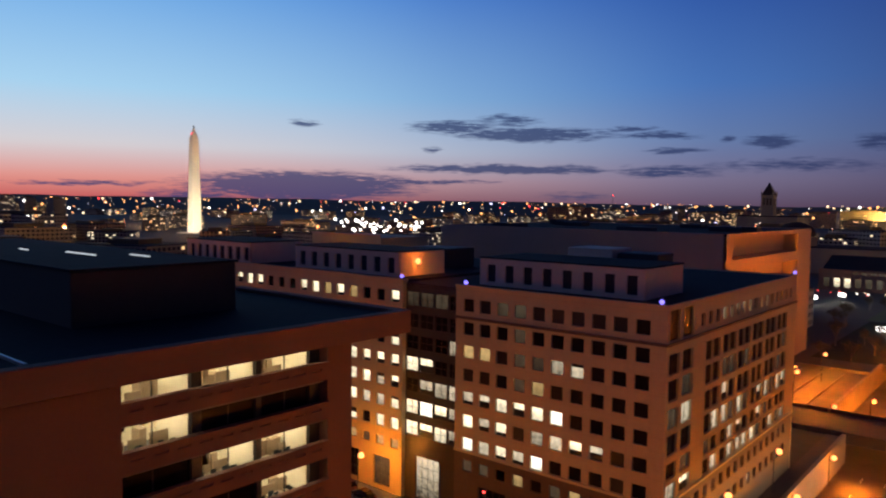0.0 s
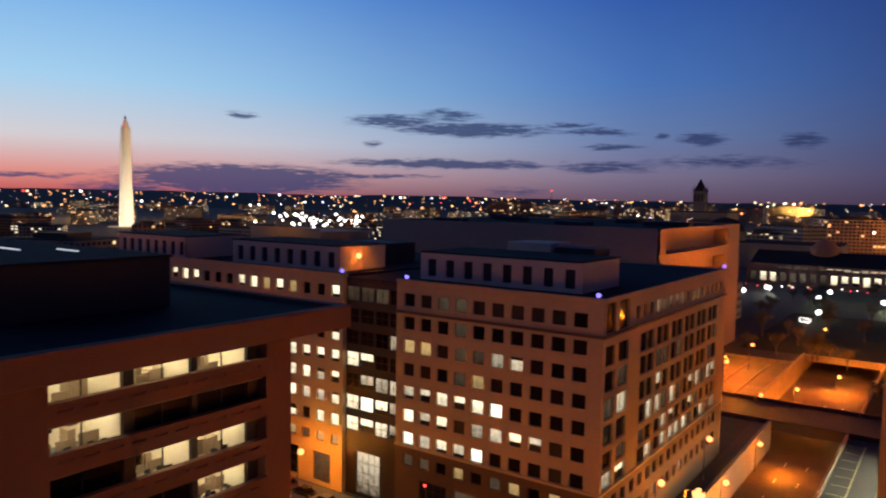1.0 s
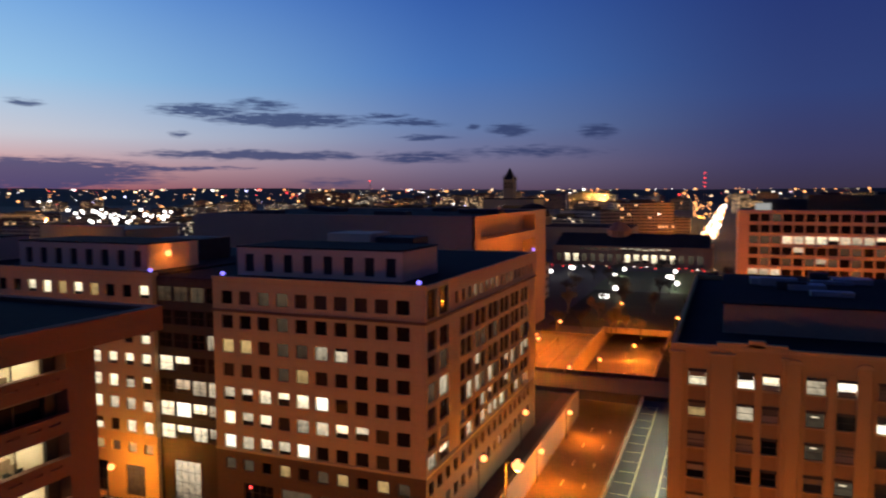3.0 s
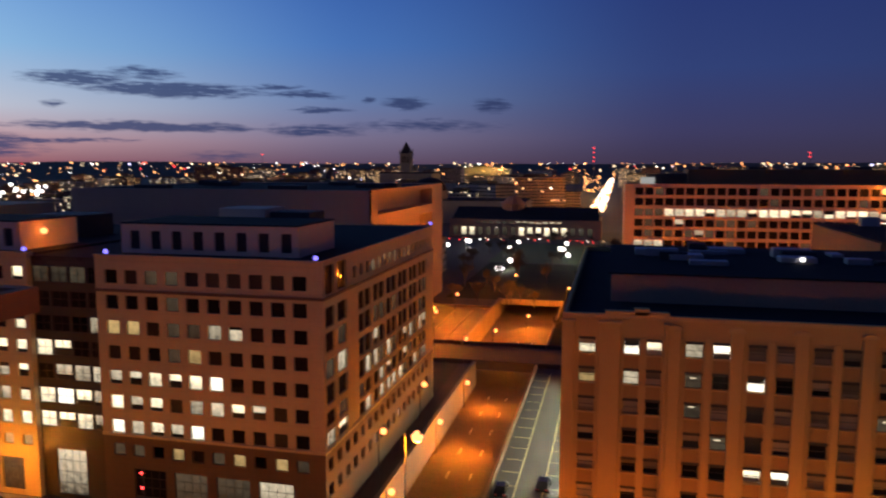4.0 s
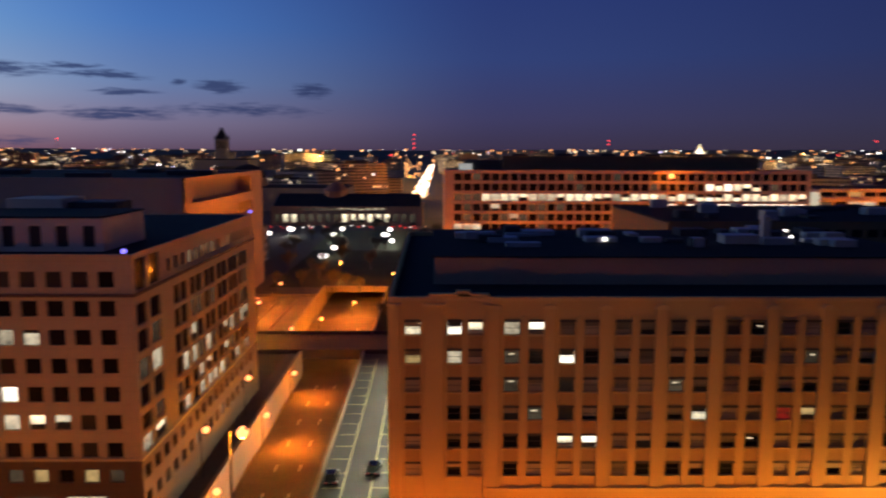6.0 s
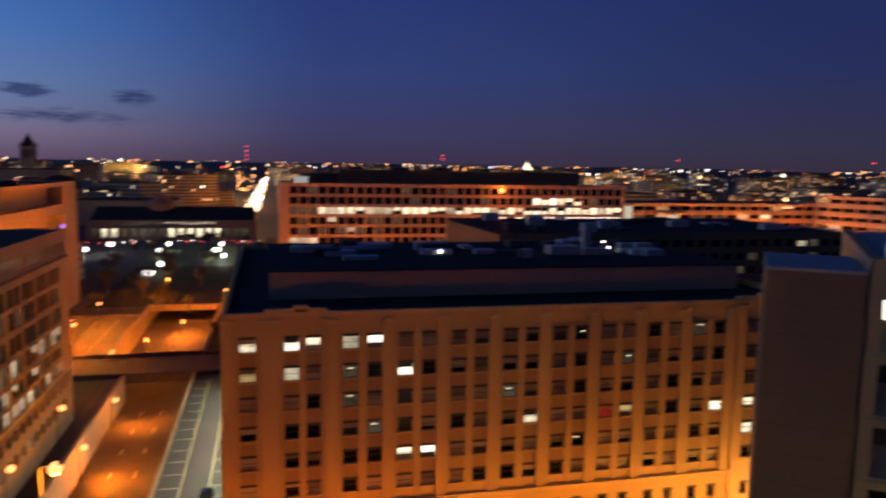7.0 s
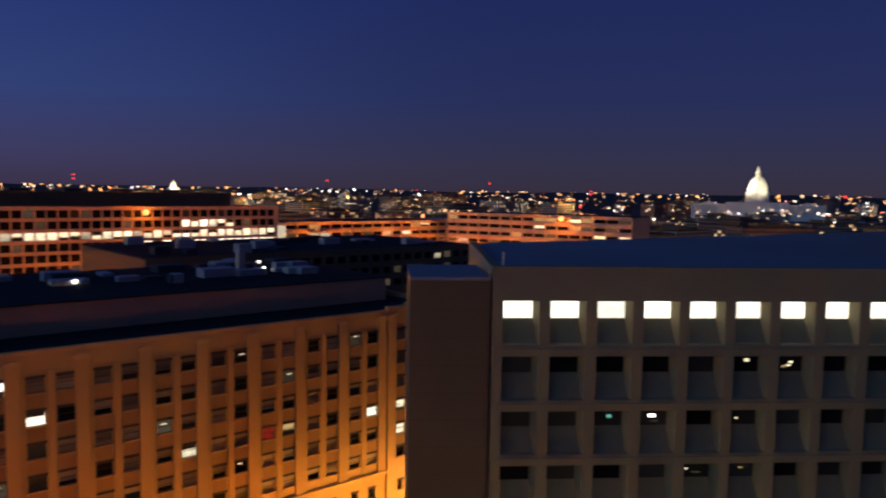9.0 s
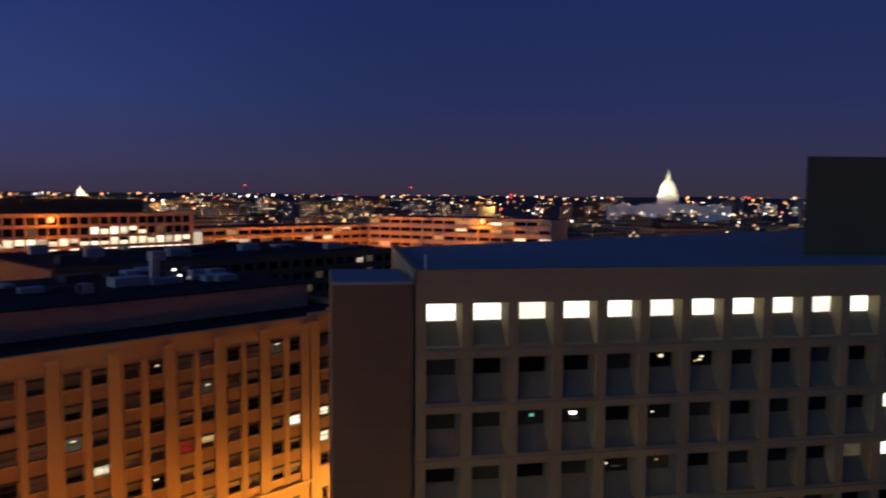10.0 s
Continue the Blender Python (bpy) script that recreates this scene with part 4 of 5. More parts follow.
def terrace_building(name, label, o, u, length, top, rows, lit, depth=30.0):
    """A low office slab with continuous terracotta bands and ribbon windows."""
    t = thing(name, label, "building")
    f = Face(o, u)
    n = int(length / 6)
    w = length / n
    holes, mats = [], []
    for r in range(rows):
        zt = top - 1.5 - 3.9 * r
        for c in range(n):
            holes.append((w * c + 0.25, w * c + w - 0.25, zt - 1.8, zt))
            mats.append(rng.choices("kgdmly", lit)[0])
    wall = part("wall", facade(bmesh.new(), f, 0, length, 0, top, holes, 1.0), M_TERRA, t)
    for h, m in zip(holes, mats):
        window(wall, f, h, 1.0, WIN[m], (2, 0))
    a, b = f.at(0, 0, -1.1), f.at(length, 0, -1.1)
    c, d = f.at(length, 0, -depth), f.at(0, 0, -depth)
    part("body", prism(bmesh.new(), [(p.x, p.y) for p in (a, b, c, d)], 0, top - 0.5), M_TERRA, t)
    part("roof", prism(bmesh.new(), [(p.x, p.y) for p in (a, b, c, d)], top - 0.45, top - 0.2), M_ROOF, t)
    for r in range(rows + 1):
        z = top - 3.9 * r
        bm = bmesh.new()
        q = [f.at(0, 0, 0), f.at(0, 0, 0.7), f.at(length, 0, 0.7), f.at(length, 0, 0)]
        prism(bm, [(p.x, p.y) for p in q], z - 1.1, z)
        bmesh.ops.recalc_face_normals(bm, faces=bm.faces)
        part("band", bm, M_TERRA, t, "projecting terracotta band")
    return t


terrace_building("terrace_building", "low terracotta office building with long ribbon windows", (160, 300, 0), (1, 0), 97, 39.4, 3, (6, 3, 2, 1, 1, 1))
terrace_building("terrace_building", "terracotta office block with partly lit ribbon windows", (247, 288, 0), (0.329, -0.944), 97, 44.0, 4, (7, 2, 2, 1, 1, 1))


# ======================================================= obelisk, clock tower, domed building
def obelisk():
    t = thing("obelisk", "tall white marble obelisk floodlit against the dusk sky", "monument", at=(-1110, 669, 0))
    bm = bmesh.new()
    rings = [(8.4, 0), (7.55, 46), (5.25, 152), (0.25, 170)]
    prev = None
    for hw, z in rings:
        cur = [bm.verts.new((x * hw, y * hw, z)) for x, y in ((-1, -1), (1, -1), (1, 1), (-1, 1))]
        if prev:
            for i in range(4):
                j = (i + 1) % 4
                bm.faces.new((prev[i], prev[j], cur[j], cur[i]))
        prev = cur
    bm.faces.new(prev)
    part("shaft", bm, M_MARBLE, t)
    part("tip", boxbm(-1.0, 1.0, -1.0, 1.0, 168, 173, bevel=0.5), M_METAL, t, "dark scaffolded tip")
    part("beacon", ball(bmesh.new(), (0, -3.5, 160), 1.0), M_RED, t, "red aircraft beacon")
    part("terrace", prism(bmesh.new(), [(28 * math.cos(a), 28 * math.sin(a)) for a in np.linspace(0, 2 * math.pi, 20, endpoint=False)], 0, 1.0), M_PAVE, t)
    t.scale = (1.0, 1.0, 1.04)
    for dx, dy in ((70, -75), (-30, -95), (95, 20)):
        li = bpy.data.lights.new("floodlight", "SPOT")
        li.energy, li.color, li.spot_size, li.spot_blend, li.shadow_soft_size = 0.42e6, (1.0, 0.82, 0.56), radians(95), 0.4, 1.5
        ob = new("floodlight", li)
        ob.matrix_world = look((-1110 + dx, 669 + dy, 3), (-1110, 669, 85))


obelisk()


def clock_tower():
    t = thing("clock_tower", "dark stone clock tower with a steep pyramid roof", "tower", at=(-345, 1201, 0))
    M = surface("grey_granite", (0.2, 0.19, 0.18), 0.15, 0.05, 0.5, 0.9)
    f = [Face((-9, -9, 0), (1, 0)), Face((9, -9, 0), (0, 1)), Face((9, 9, 0), (-1, 0)), Face((-9, 9, 0), (0, -1))]
    bm = bmesh.new()
    for q in f:
        facade(bm, q, 0, 18, 0, 72, [(2.5 + 5 * k, 5.5 + 5 * k, 58, 69) for k in range(3)], 1.5)
    part("shaft", bm, M, t)
    part("core", boxbm(-7, 7, -7, 7, 0, 71), M_FRAME, t)
    part("cornice", boxbm(-9.8, 9.8, -9.8, 9.8, 72, 73.5, bevel=0.3), M, t)
    bm = bmesh.new()
    bmesh.ops.create_cone(bm, cap_ends=True, segments=4, radius1=12.6, radius2=0.4, depth=20, matrix=Matrix.Translation((0, 0, 83.5)) @ Matrix.Rotation(radians(45), 4, "Z"))
    part("roof", bm, M_ROOF, t, "steep dark roof")
    for x in (-8.5, 8.5):
        for y in (-8.5, 8.5):
            bm = bmesh.new()
            bmesh.ops.create_cone(bm, cap_ends=True, segments=6, radius1=1.6, radius2=0.1, depth=9, matrix=Matrix.Translation((x, y, 78)))
            part("pinnacle", bm, M, t)
    part("hall", boxbm(-45, 45, -9.5, 60, 0, 40), M, t)
    part("hall_roof", boxbm(-45.5, 45.5, -10, 60.5, 40, 41.5), M_ROOF, t)


clock_tower()


def lathe(profile, seg=24):
    bm = bmesh.new()
    prev = None
    for r, z in profile:
        cur = [bm.verts.new((r * math.cos(2 * math.pi * i / seg), r * math.sin(2 * math.pi * i / seg), z)) for i in range(seg)]
        if prev:
            for i in range(seg):
                j = (i + 1) % seg
                bm.faces.new((prev[i], prev[j], cur[j], cur[i]))
        prev = cur
    bm.faces.new(prev)
    return bm


def capitol():
    cx, cy = 1524 * math.sin(radians(63.54)), 1524 * math.cos(radians(63.54))
    t = thing("domed_capitol", "white floodlit domed parliament building on a low hill", "building", at=(cx, cy, 0))
    t.rotation_euler[2] = radians(-63.54)
    part("central_block", boxbm(-55, 55, -20, 30, 0, 44, bevel=0.5), M_MARBLE, t)
    for s in (-1, 1):
        part("wing", boxbm(min(s * 55, s * 118), max(s * 55, s * 118), -14, 26, 0, 40, bevel=0.5), M_MARBLE, t)
        part("wing_pediment", prism_y([(s * 88 - 16, 40), (s * 88 + 16, 40), (s * 88, 45)], -15, 26), M_MARBLE, t)
        for k in range(10):
            part("column", tube(bmesh.new(), (s * (62 + 5.6 * k), -15.5, 22), (s * (62 + 5.6 * k), -15.5, 38), 1.0), M_MARBLE, t)
    part("drum", lathe([(22, 44), (22, 49), (20, 49.2), (18.2, 49.4), (18.2, 61), (21, 61.3), (21, 63), (18, 63.3), (17.4, 71), (18.2, 71.3), (18.2, 72.5)]), M_MARBLE, t)
    for k in range(28):
        a = 2 * math.pi * k / 28
        part("drum_column", tube(bmesh.new(), (20 * math.cos(a), 20 * math.sin(a), 49), (20 * math.cos(a), 20 * math.sin(a), 61.3), 0.75), M_MARBLE, t)
    part("dome", lathe([(16.6, 72.5), (16.0, 77), (14.4, 82), (11.6, 87), (8.2, 90.6), (5.2, 92.6), (5.2, 93.6)]), M_MARBLE, t)
    part("lantern", lathe([(4.2, 93.6), (4.2, 101), (4.8, 101.2), (3.4, 103), (1.4, 104.6)], 12), M_MARBLE, t)
    part("finial", lathe([(1.1, 104.6), (1.5, 106.5), (1.2, 109), (0.7, 111), (0.2, 112)], 8), M_MARBLE, t)
    bm = bmesh.new()
    bmesh.ops.create_cone(bm, cap_ends=True, segments=24, radius1=210, radius2=140, depth=20, matrix=Matrix.Translation((0, 10, 0)))
    part("hill", bm, M_GROUND, t)
    w = Vector((-math.sin(radians(63.54)), -math.cos(radians(63.54))))
    side = Vector((w.y, -w.x))
    for along, out, z, e in ((60, 58, 50, 0.8e6), (-50, 60, 50, 0.22e6), (0, 120, 50, 0.2e6)):
        p = Vector((cx, cy)) + w * out + side * along
        li = bpy.data.lights.new("floodlight", "SPOT")
        li.energy, li.color, li.spot_size, li.spot_blend, li.shadow_soft_size = e, (1.0, 0.90, 0.62), radians(40), 0.5, 1.5
        new("floodlight", li).matrix_world = look((p.x, p.y, z), (cx, cy, 88))


def prism_y(pts, y0, y1):
    bm = bmesh.new()
    f = [bm.verts.new((x, y0, z)) for x, z in pts]
    b = [bm.verts.new((x, y1, z)) for x, z in pts]
    bm.faces.new(f)
    bm.faces.new(b[::-1])
    for i in range(len(pts)):
        j = (i + 1) % len(pts)
        bm.faces.new((f[j], f[i], b[i], b[j]))
    bmesh.ops.recalc_face_normals(bm, faces=bm.faces)
    return bm


capitol()


# ======================================================= far city
def far_wall(name, base, cool, density, strength):
    """Stone with a grid of small windows, some of them lit."""
    m = bpy.data.materials.new(name)
    m.use_nodes = True
    n = Nodes(m.node_tree)
    obj = n.add("ShaderNodeTexCoord").outputs["Object"]
    info = n.add("ShaderNodeObjectInfo").outputs["Random"]
    sep = n.add("ShaderNodeSeparateXYZ")
    n.put(obj, sep.inputs[0])
    u = n.math("DIVIDE", n.math("ADD", sep.outputs[0], sep.outputs[1]), 4.2)
    v = n.math("DIVIDE", sep.outputs[2], 3.8)
    fu, fv = n.math("FRACT", u), n.math("FRACT", v)
    inside = n.math("MULTIPLY", n.math("COMPARE", fu, 0.5, 0.3), n.math("COMPARE", fv, 0.5, 0.26))
    comb = n.add("ShaderNodeCombineXYZ")
    n.put(n.math("FLOOR", u), comb.inputs[0])
    n.put(n.math("FLOOR", v), comb.inputs[1])
    n.put(n.math("MULTIPLY", info, 77.0), comb.inputs[2])
    wn = n.add("ShaderNodeTexWhiteNoise")
    n.put(comb.outputs[0], wn.inputs["Vector"])
    on = n.math("MULTIPLY", n.math("LESS_THAN", wn.outputs["Value"], n.math("MULTIPLY", n.math("MULTIPLY", info, info), density)), inside)
    bs = n.add("ShaderNodeBsdfPrincipled")
    k = n.math("ADD", n.math("MULTIPLY", n.noise(obj, 0.05), 0.5), 0.75)
    hsv = n.add("ShaderNodeHueSaturation")
    hsv.inputs["Color"].default_value = (*base, 1)
    n.put(k, hsv.inputs["Value"])
    n.put(n.mix(inside, hsv.outputs[0], (0.02, 0.02, 0.025, 1)), bs.inputs["Base Color"])
    bs.inputs["Roughness"].default_value = 0.8
    n.put(n.mix(wn.outputs["Value"], (1.0, 0.62, 0.28, 1), (1.0, 0.88, 0.66, 1)) if not cool else n.mix(wn.outputs["Value"], (1, 0.8, 0.5, 1), (0.9, 0.95, 1, 1)), bs.inputs["Emission Color"])
    n.put(n.math("MULTIPLY", on, strength), bs.inputs["Emission Strength"])
    o = n.add("ShaderNodeOutputMaterial")
    n.put(bs.outputs[0], o.inputs[0])
    return m


FAR = [far_wall("far_wall_tan", (0.30, 0.24, 0.18), False, 0.35, 1.6), far_wall("far_wall_grey", (0.26, 0.25, 0.24), True, 0.3, 1.4), far_wall("far_wall_brick", (0.26, 0.15, 0.11), False, 0.25, 1.2)]


def far_building(x, y, w, d, h, k, rot=0.0):
    t = thing("city_building", "distant low city building with a few lit windows", "building", "distant city buildings", at=(x, y, 0))
    t.rotation_euler[2] = rot
    part("wall", boxbm(-w / 2, w / 2, -d / 2, d / 2, 0, h), FAR[k % 3], t)
    part("roof", boxbm(-w / 2 + 0.6, w / 2 - 0.6, -d / 2 + 0.6, d / 2 - 0.6, h + 0.01, h + 0.5), M_ROOF, t)
    part("penthouse", boxbm(-w / 4, w / 5, -d / 4, d / 5, h + 0.5, h + 3.6), M_DARKCONC, t)


KEEP = []                                     # footprints that stay free of filler buildings (x0, x1, y0, y1)
KEEP += [(-185, -60, 190, 300), (-5, 150, 255, 315), (150, 300, 170, 340), (-170, -35, 80, 170), (-10, 85, 80, 170), (-70, 30, 160, 480), (-140, 30, 470, 600)]
r = random.Random(11)
made = 0
while made < 330:
    a = radians(r.uniform(-80, 84))
    dist = 260 + 2700 * r.random() ** 1.5
    x, y = -dist * math.sin(a), dist * math.cos(a)
    w, d = r.uniform(30, 95), r.uniform(25, 60)
    if any(x0 - w / 2 < x < x1 + w / 2 and y0 - d / 2 < y < y1 + d / 2 for x0, x1, y0, y1 in KEEP):
        continue
    if abs(x + 0.014 * y) < w / 2 + 16 or (x - 40 < w and x > -60 and y < 100):
        continue
    h = r.uniform(14, 30) if dist < 700 else r.uniform(16, 40) if dist < 1400 else r.uniform(24, 50)
    if 0.6 < -x / max(y, 1) < 2.6 and dist > 500:
        h *= 0.6
    if x > 0 and x / max(y, 1) > 1.2 and dist < 1500:
        h *= 0.75
    far_building(x, y, w, d, h, made, r.choice((0, 0, 0, 0.35, -0.6)))
    made += 1
for x, y, w, h in ((-2010, 690, 40, 62), (-2060, 760, 34, 58), (-1985, 800, 46, 56), (-1900, 640, 30, 50)):
    far_building(x, y, w, 30, h, 1)


def rear_block():
    t = thing("rear_office_block", "dark office block behind the brick building, cluttered flat roof", "building")
    f = Face((58, 178, 0), (1, 0))
    hs = [(1.5 + 4.0 * k, 4.3 + 4.0 * k, z, z + 2.0) for k in range(26) for z in (33.2, 29.4, 25.6)]
    wall = part("wall", facade(bmesh.new(), f, 0, 106, 0, 37.2, hs, 0.4), M_DARKCONC, t)
    for h in hs:
        window(wall, f, h, 0.4, pick({"k": 8, "g": 4, "d": 2, "m": 0.5}))
    part("body", boxbm(58, 164, 178.6, 236, 0, 36.6), M_DARKCONC, t)
    part("roof", boxbm(58.4, 163.6, 178.7, 235.6, 36.62, 37.0), M_ROOF, t)
    q = random.Random(8)
    for k in range(22):
        x, y = q.uniform(62, 155), q.uniform(182, 228)
        part("roof_unit", boxbm(x, x + q.uniform(2, 8), y, y + q.uniform(2, 6), 37.0, 37.0 + q.uniform(0.6, 2.6), bevel=0.05), M_GALV if k % 2 else M_METAL, t)
    return t


rear_block()


def lit_side_block():
    t = thing("side_block", "low masonry block behind the office wing, front lit orange", "building")
    f = Face((-196, 163, 0), (1, 0))
    hs = [(2.0 + 4.4 * k, 4.4 + 4.4 * k, 36.4, 39.2) for k in range(7)]
    wall = part("wall", facade(bmesh.new(), f, 0, 33, 0, 43.6, hs, 0.4), M_STONE, t)
    for h in hs:
        window(wall, f, h, 0.4, pick({"k": 3, "y": 1, "d": 1}))
    part("body", boxbm(-196, -163, 163.5, 186, 0, 43.0), M_STONE, t)
    part("coping", boxbm(-196.2, -162.8, 162.7, 163.6, 43.6, 44.0, bevel=0.05), M_TERRA, t)
    point_lamp((-180, 156.5, 40.5), 900)


lit_side_block()


# ======================================================= hills on the horizon
def hills():
    bm = bmesh.new()
    prev = None
    for i in range(181):
        a = radians(-90 + i)
        rr = 3900
        nz = noise.noise(Vector((i * 0.09, 0.3, 0))) + 0.5 * noise.noise(Vector((i * 0.31, 2.1, 0)))
        top = 62 + 9 * nz + 10 * max(0.0, math.sin(a)) ** 2
        p = (-rr * math.sin(a), rr * math.cos(a))
        cur = [bm.verts.new((p[0] * 0.8, p[1] * 0.8, -1)), bm.verts.new((*p, top)), bm.verts.new((p[0] * 1.05, p[1] * 1.05, -1))]
        if prev:
            for j in range(2):
                bm.faces.new((prev[j], prev[j + 1], cur[j + 1], cur[j]))
        prev = cur
    tagged(new("backdrop_hills", mesh("backdrop_hills", bm, M_GROUND)), "low dark hills along the night horizon", "hills", kind="structure")


hills()


# ======================================================= low museum across the green, with a lit arcade
def arcade_museum():
    t = thing("arcade_museum", "low museum building with a row of lit arched windows", "building")
    M = surface("red_brick_museum", (0.30, 0.16, 0.11), 0.15, 0.05, 1.0, 0.9)
    f = Face((-120, 535, 0), (1, 0))
    holes = [(3 + 6.2 * k, 6.6 + 6.2 * k, 2.2, 8.2) for k in range(17)] + [(20 + 5.0 * k, 23.6 + 5.0 * k, 11.0, 12.6) for k in range(13)]
    wall = part("wall", facade(bmesh.new(), f, 0, 112, 0, 14, holes, 0.6), M, t)
    for i, h in enumerate(holes):
        window(wall, f, h, 0.6, WIN["l" if 8 <= i <= 13 or i in (1, 2) else "d" if i < 17 else "m" if i > 22 else "d"], (1, 1))
    part("body", boxbm(-120, -8, 535.7, 590, 0, 13.6), M, t)
    part("roof", prism_x([(535, 14), (560, 22), (585, 14)], -118, -10), M_ROOF, t, "dark pitched roof")
    part("rotunda", lathe([(9, 13), (9, 24), (10, 24.3), (5, 29), (1, 31)], 12), M, t).location = (-75, 560, 0)
    return t


def prism_x(pts, x0, x1):
    bm = bmesh.new()
    f = [bm.verts.new((x0, y, z)) for y, z in pts]
    b = [bm.verts.new((x1, y, z)) for y, z in pts]
    bm.faces.new(f)
    bm.faces.new(b[::-1])
    for i in range(len(pts)):
        j = (i + 1) % len(pts)
        bm.faces.new((f[j], f[i], b[i], b[j]))
    bmesh.ops.recalc_face_normals(bm, faces=bm.faces)
    return bm


arcade_museum()
M_GRASS = surface("dark_lawn", (0.05, 0.08, 0.03), 0.4, 0.05, 1.0, 0.95)
rects("lawn", [(-68, -4, 400, 500, 0.04)], M_GRASS, "dim green lawn in front of the museum", "lawn")
rects("avenue", [(-68, -4, 505, 525, 0.05)], M_ASPHALT, "street with cars in front of the museum", "road")
rects("street_north", [(-24, 6, 600, 2600, 0.06)], M_ASPHALT, "long straight street crowded with traffic lights", "road")


# ======================================================= street lamps
def lamp_meshes():
    pole = mesh("pole", tube(bmesh.new(), (0, 0, 0), (0, 0, 1), 0.11, 0.08), M_METAL)
    arm = mesh("arm", tube(bmesh.new(), (0, 0, 0), (0.9, 0, 0.12), 0.05), M_METAL)
    head = mesh("head", boxbm(0.55, 1.25, -0.18, 0.18, 0.05, 0.24, bevel=0.05), M_METAL)
    bm = bmesh.new()
    bmesh.ops.create_uvsphere(bm, u_segments=10, v_segments=8, radius=0.42)
    return pole, arm, head, mesh("globe", bm, M_LAMP)


POLE, ARM, HEAD, GLOBE = lamp_meshes()


def street_lamp(x, y, base, top, watts, mat=None, color=SODIUM, size=1.0, turn=0.0, label="street lamp on a dark pole, glowing orange", reach=0.9):
    t = thing("street_lamp", label, "street lamp", "street lamps", at=(x, y, base))
    t.rotation_euler[2] = turn
    for me, z, sc in ((POLE, 0, (1, 1, top - base)), (ARM, top - base, (1, 1, 1)), (HEAD, top - base, (1, 1, 1)), (GLOBE, top - base - 0.12 * size, (size, size, size))):
        o = new(me.name, me)
        o.parent = t
        o.location, o.scale = (0.9 if me is GLOBE else 0, 0, z), sc
        if me is GLOBE and mat:
            o.material_slots[0].link = "OBJECT"
            o.material_slots[0].material = mat
    if watts:
        li = point_lamp((reach, 0, top - base - (2.0 if reach > 3 else 0.8) * size), watts, color, 0.5)
        li.parent = t
    return t


for x, y, base, top, w, reach in ((-34.9, 108.5, -6, 1.2, 10000, 5.5), (-34.9, 142.8, -6, 0.9, 10000, 5.5), (-34.9, 172.0, -6, 0.6, 6500, 5.5),
                                  (-38.4, 115.4, 0.16, 8.6, 90, 0.9), (-38.4, 143.2, 0.16, 8.6, 90, 0.9), (-53.5, 247.4, 0.1, 9, 24000, -2.0),
                                  (-53.5, 215.6, 0.1, 9, 26000, -2.0), (-43.4, 213.0, 0.1, 1.6, 600, -2.0), (-30, 262, -6, -0.6, 17000, 0.9), (-38, 236, -6, -0.6, 9000, 0.9)):
    street_lamp(x, y, base, top, w, reach=reach, size=1.35)
street_lamp(-95.4, 90.0, 0.16, 8.4, 4200, color=(1.0, 0.34, 0.035), reach=2.2, size=1.35)
# lamps along the cross street, south of the blocks
for x, w in ((-142, 4000), (-118, 5000), (-72, 6500), (-47, 7000)):
    street_lamp(x, 66, 0, 9, w)
for x, w in ((-3, 3900), (12, 3700), (26, 4000), (40, 5200), (54, 6800), (68, 9000)):
    street_lamp(x, 81, 0, 7.0, w, color=SODIUM if x < 20 else (1.0, 0.33, 0.03) if x < 45 else (1.0, 0.42, 0.07))
# unseen tall mast added south of the cross street to light facades and penthouses
for x, y, w in ((-14, 48, 8200),):
    street_lamp(x, y, 0, 35, w, label="unseen tall mast with a sodium lamp, added to light the facades")
# unseen warm lamp added to brighten the concrete building's window wall
street_lamp(25.0, 17.0, 0, 12, 7500, M_LAMPW, (1.0, 0.67, 0.38), label="unseen warm white lamp on a dark pole, added before the concrete facade")
for x in (15, 45, 75, 105, 132):
    street_lamp(x, 252, 0, 14, 15000)
# extra-tall lamps added to brighten the terracotta bands
for x, y in ((175, 284), (215, 284), (236, 262), (252, 214)):
    street_lamp(x, y, 0, 20, 36000)
# sunken road and the ramps beyond the bridge
for x, y, z in ((-58, 232, 7), (-26, 224, -2.4)):
    street_lamp(x, y, 0.1 if z > 0 else -6, z, 11000, size=0.8)
for x, y in ((-40, 303), (-16.3, 275)):
    street_lamp(x, y, 0, 8, 14000, size=1.2)


def wall_spot(x, y, z, watts):
    """A cut-off wall lamp, added unseen on the brick building's side, that lights the parking lane."""
    t = thing("wall_lamp", "shielded white wall lamp added out of view over the parking lane", "wall lamp", "wall lamps", at=(x, y, z))
    part("housing", boxbm(-0.5, 0.3, -0.3, 0.3, 0.0, 0.25, bevel=0.05), M_METAL, t)
    part("lens", boxbm(-0.45, 0.1, -0.22, 0.22, -0.04, -0.01), M_LAMPW, t)
    li = bpy.data.lights.new("wall_spot", "SPOT")
    li.energy, li.color, li.spot_size, li.spot_blend, li.shadow_soft_size = watts, (0.96, 1.0, 0.66), radians(128), 0.5, 0.3
    ob = new("wall_spot", li)
    ob.matrix_world = look((x - 0.7, y, z - 0.2), (x - 6.0, y - 1, 0))


for y in (103, 119, 135, 152, 170):
    wall_spot(-6.1, y, 6.2, 9500)
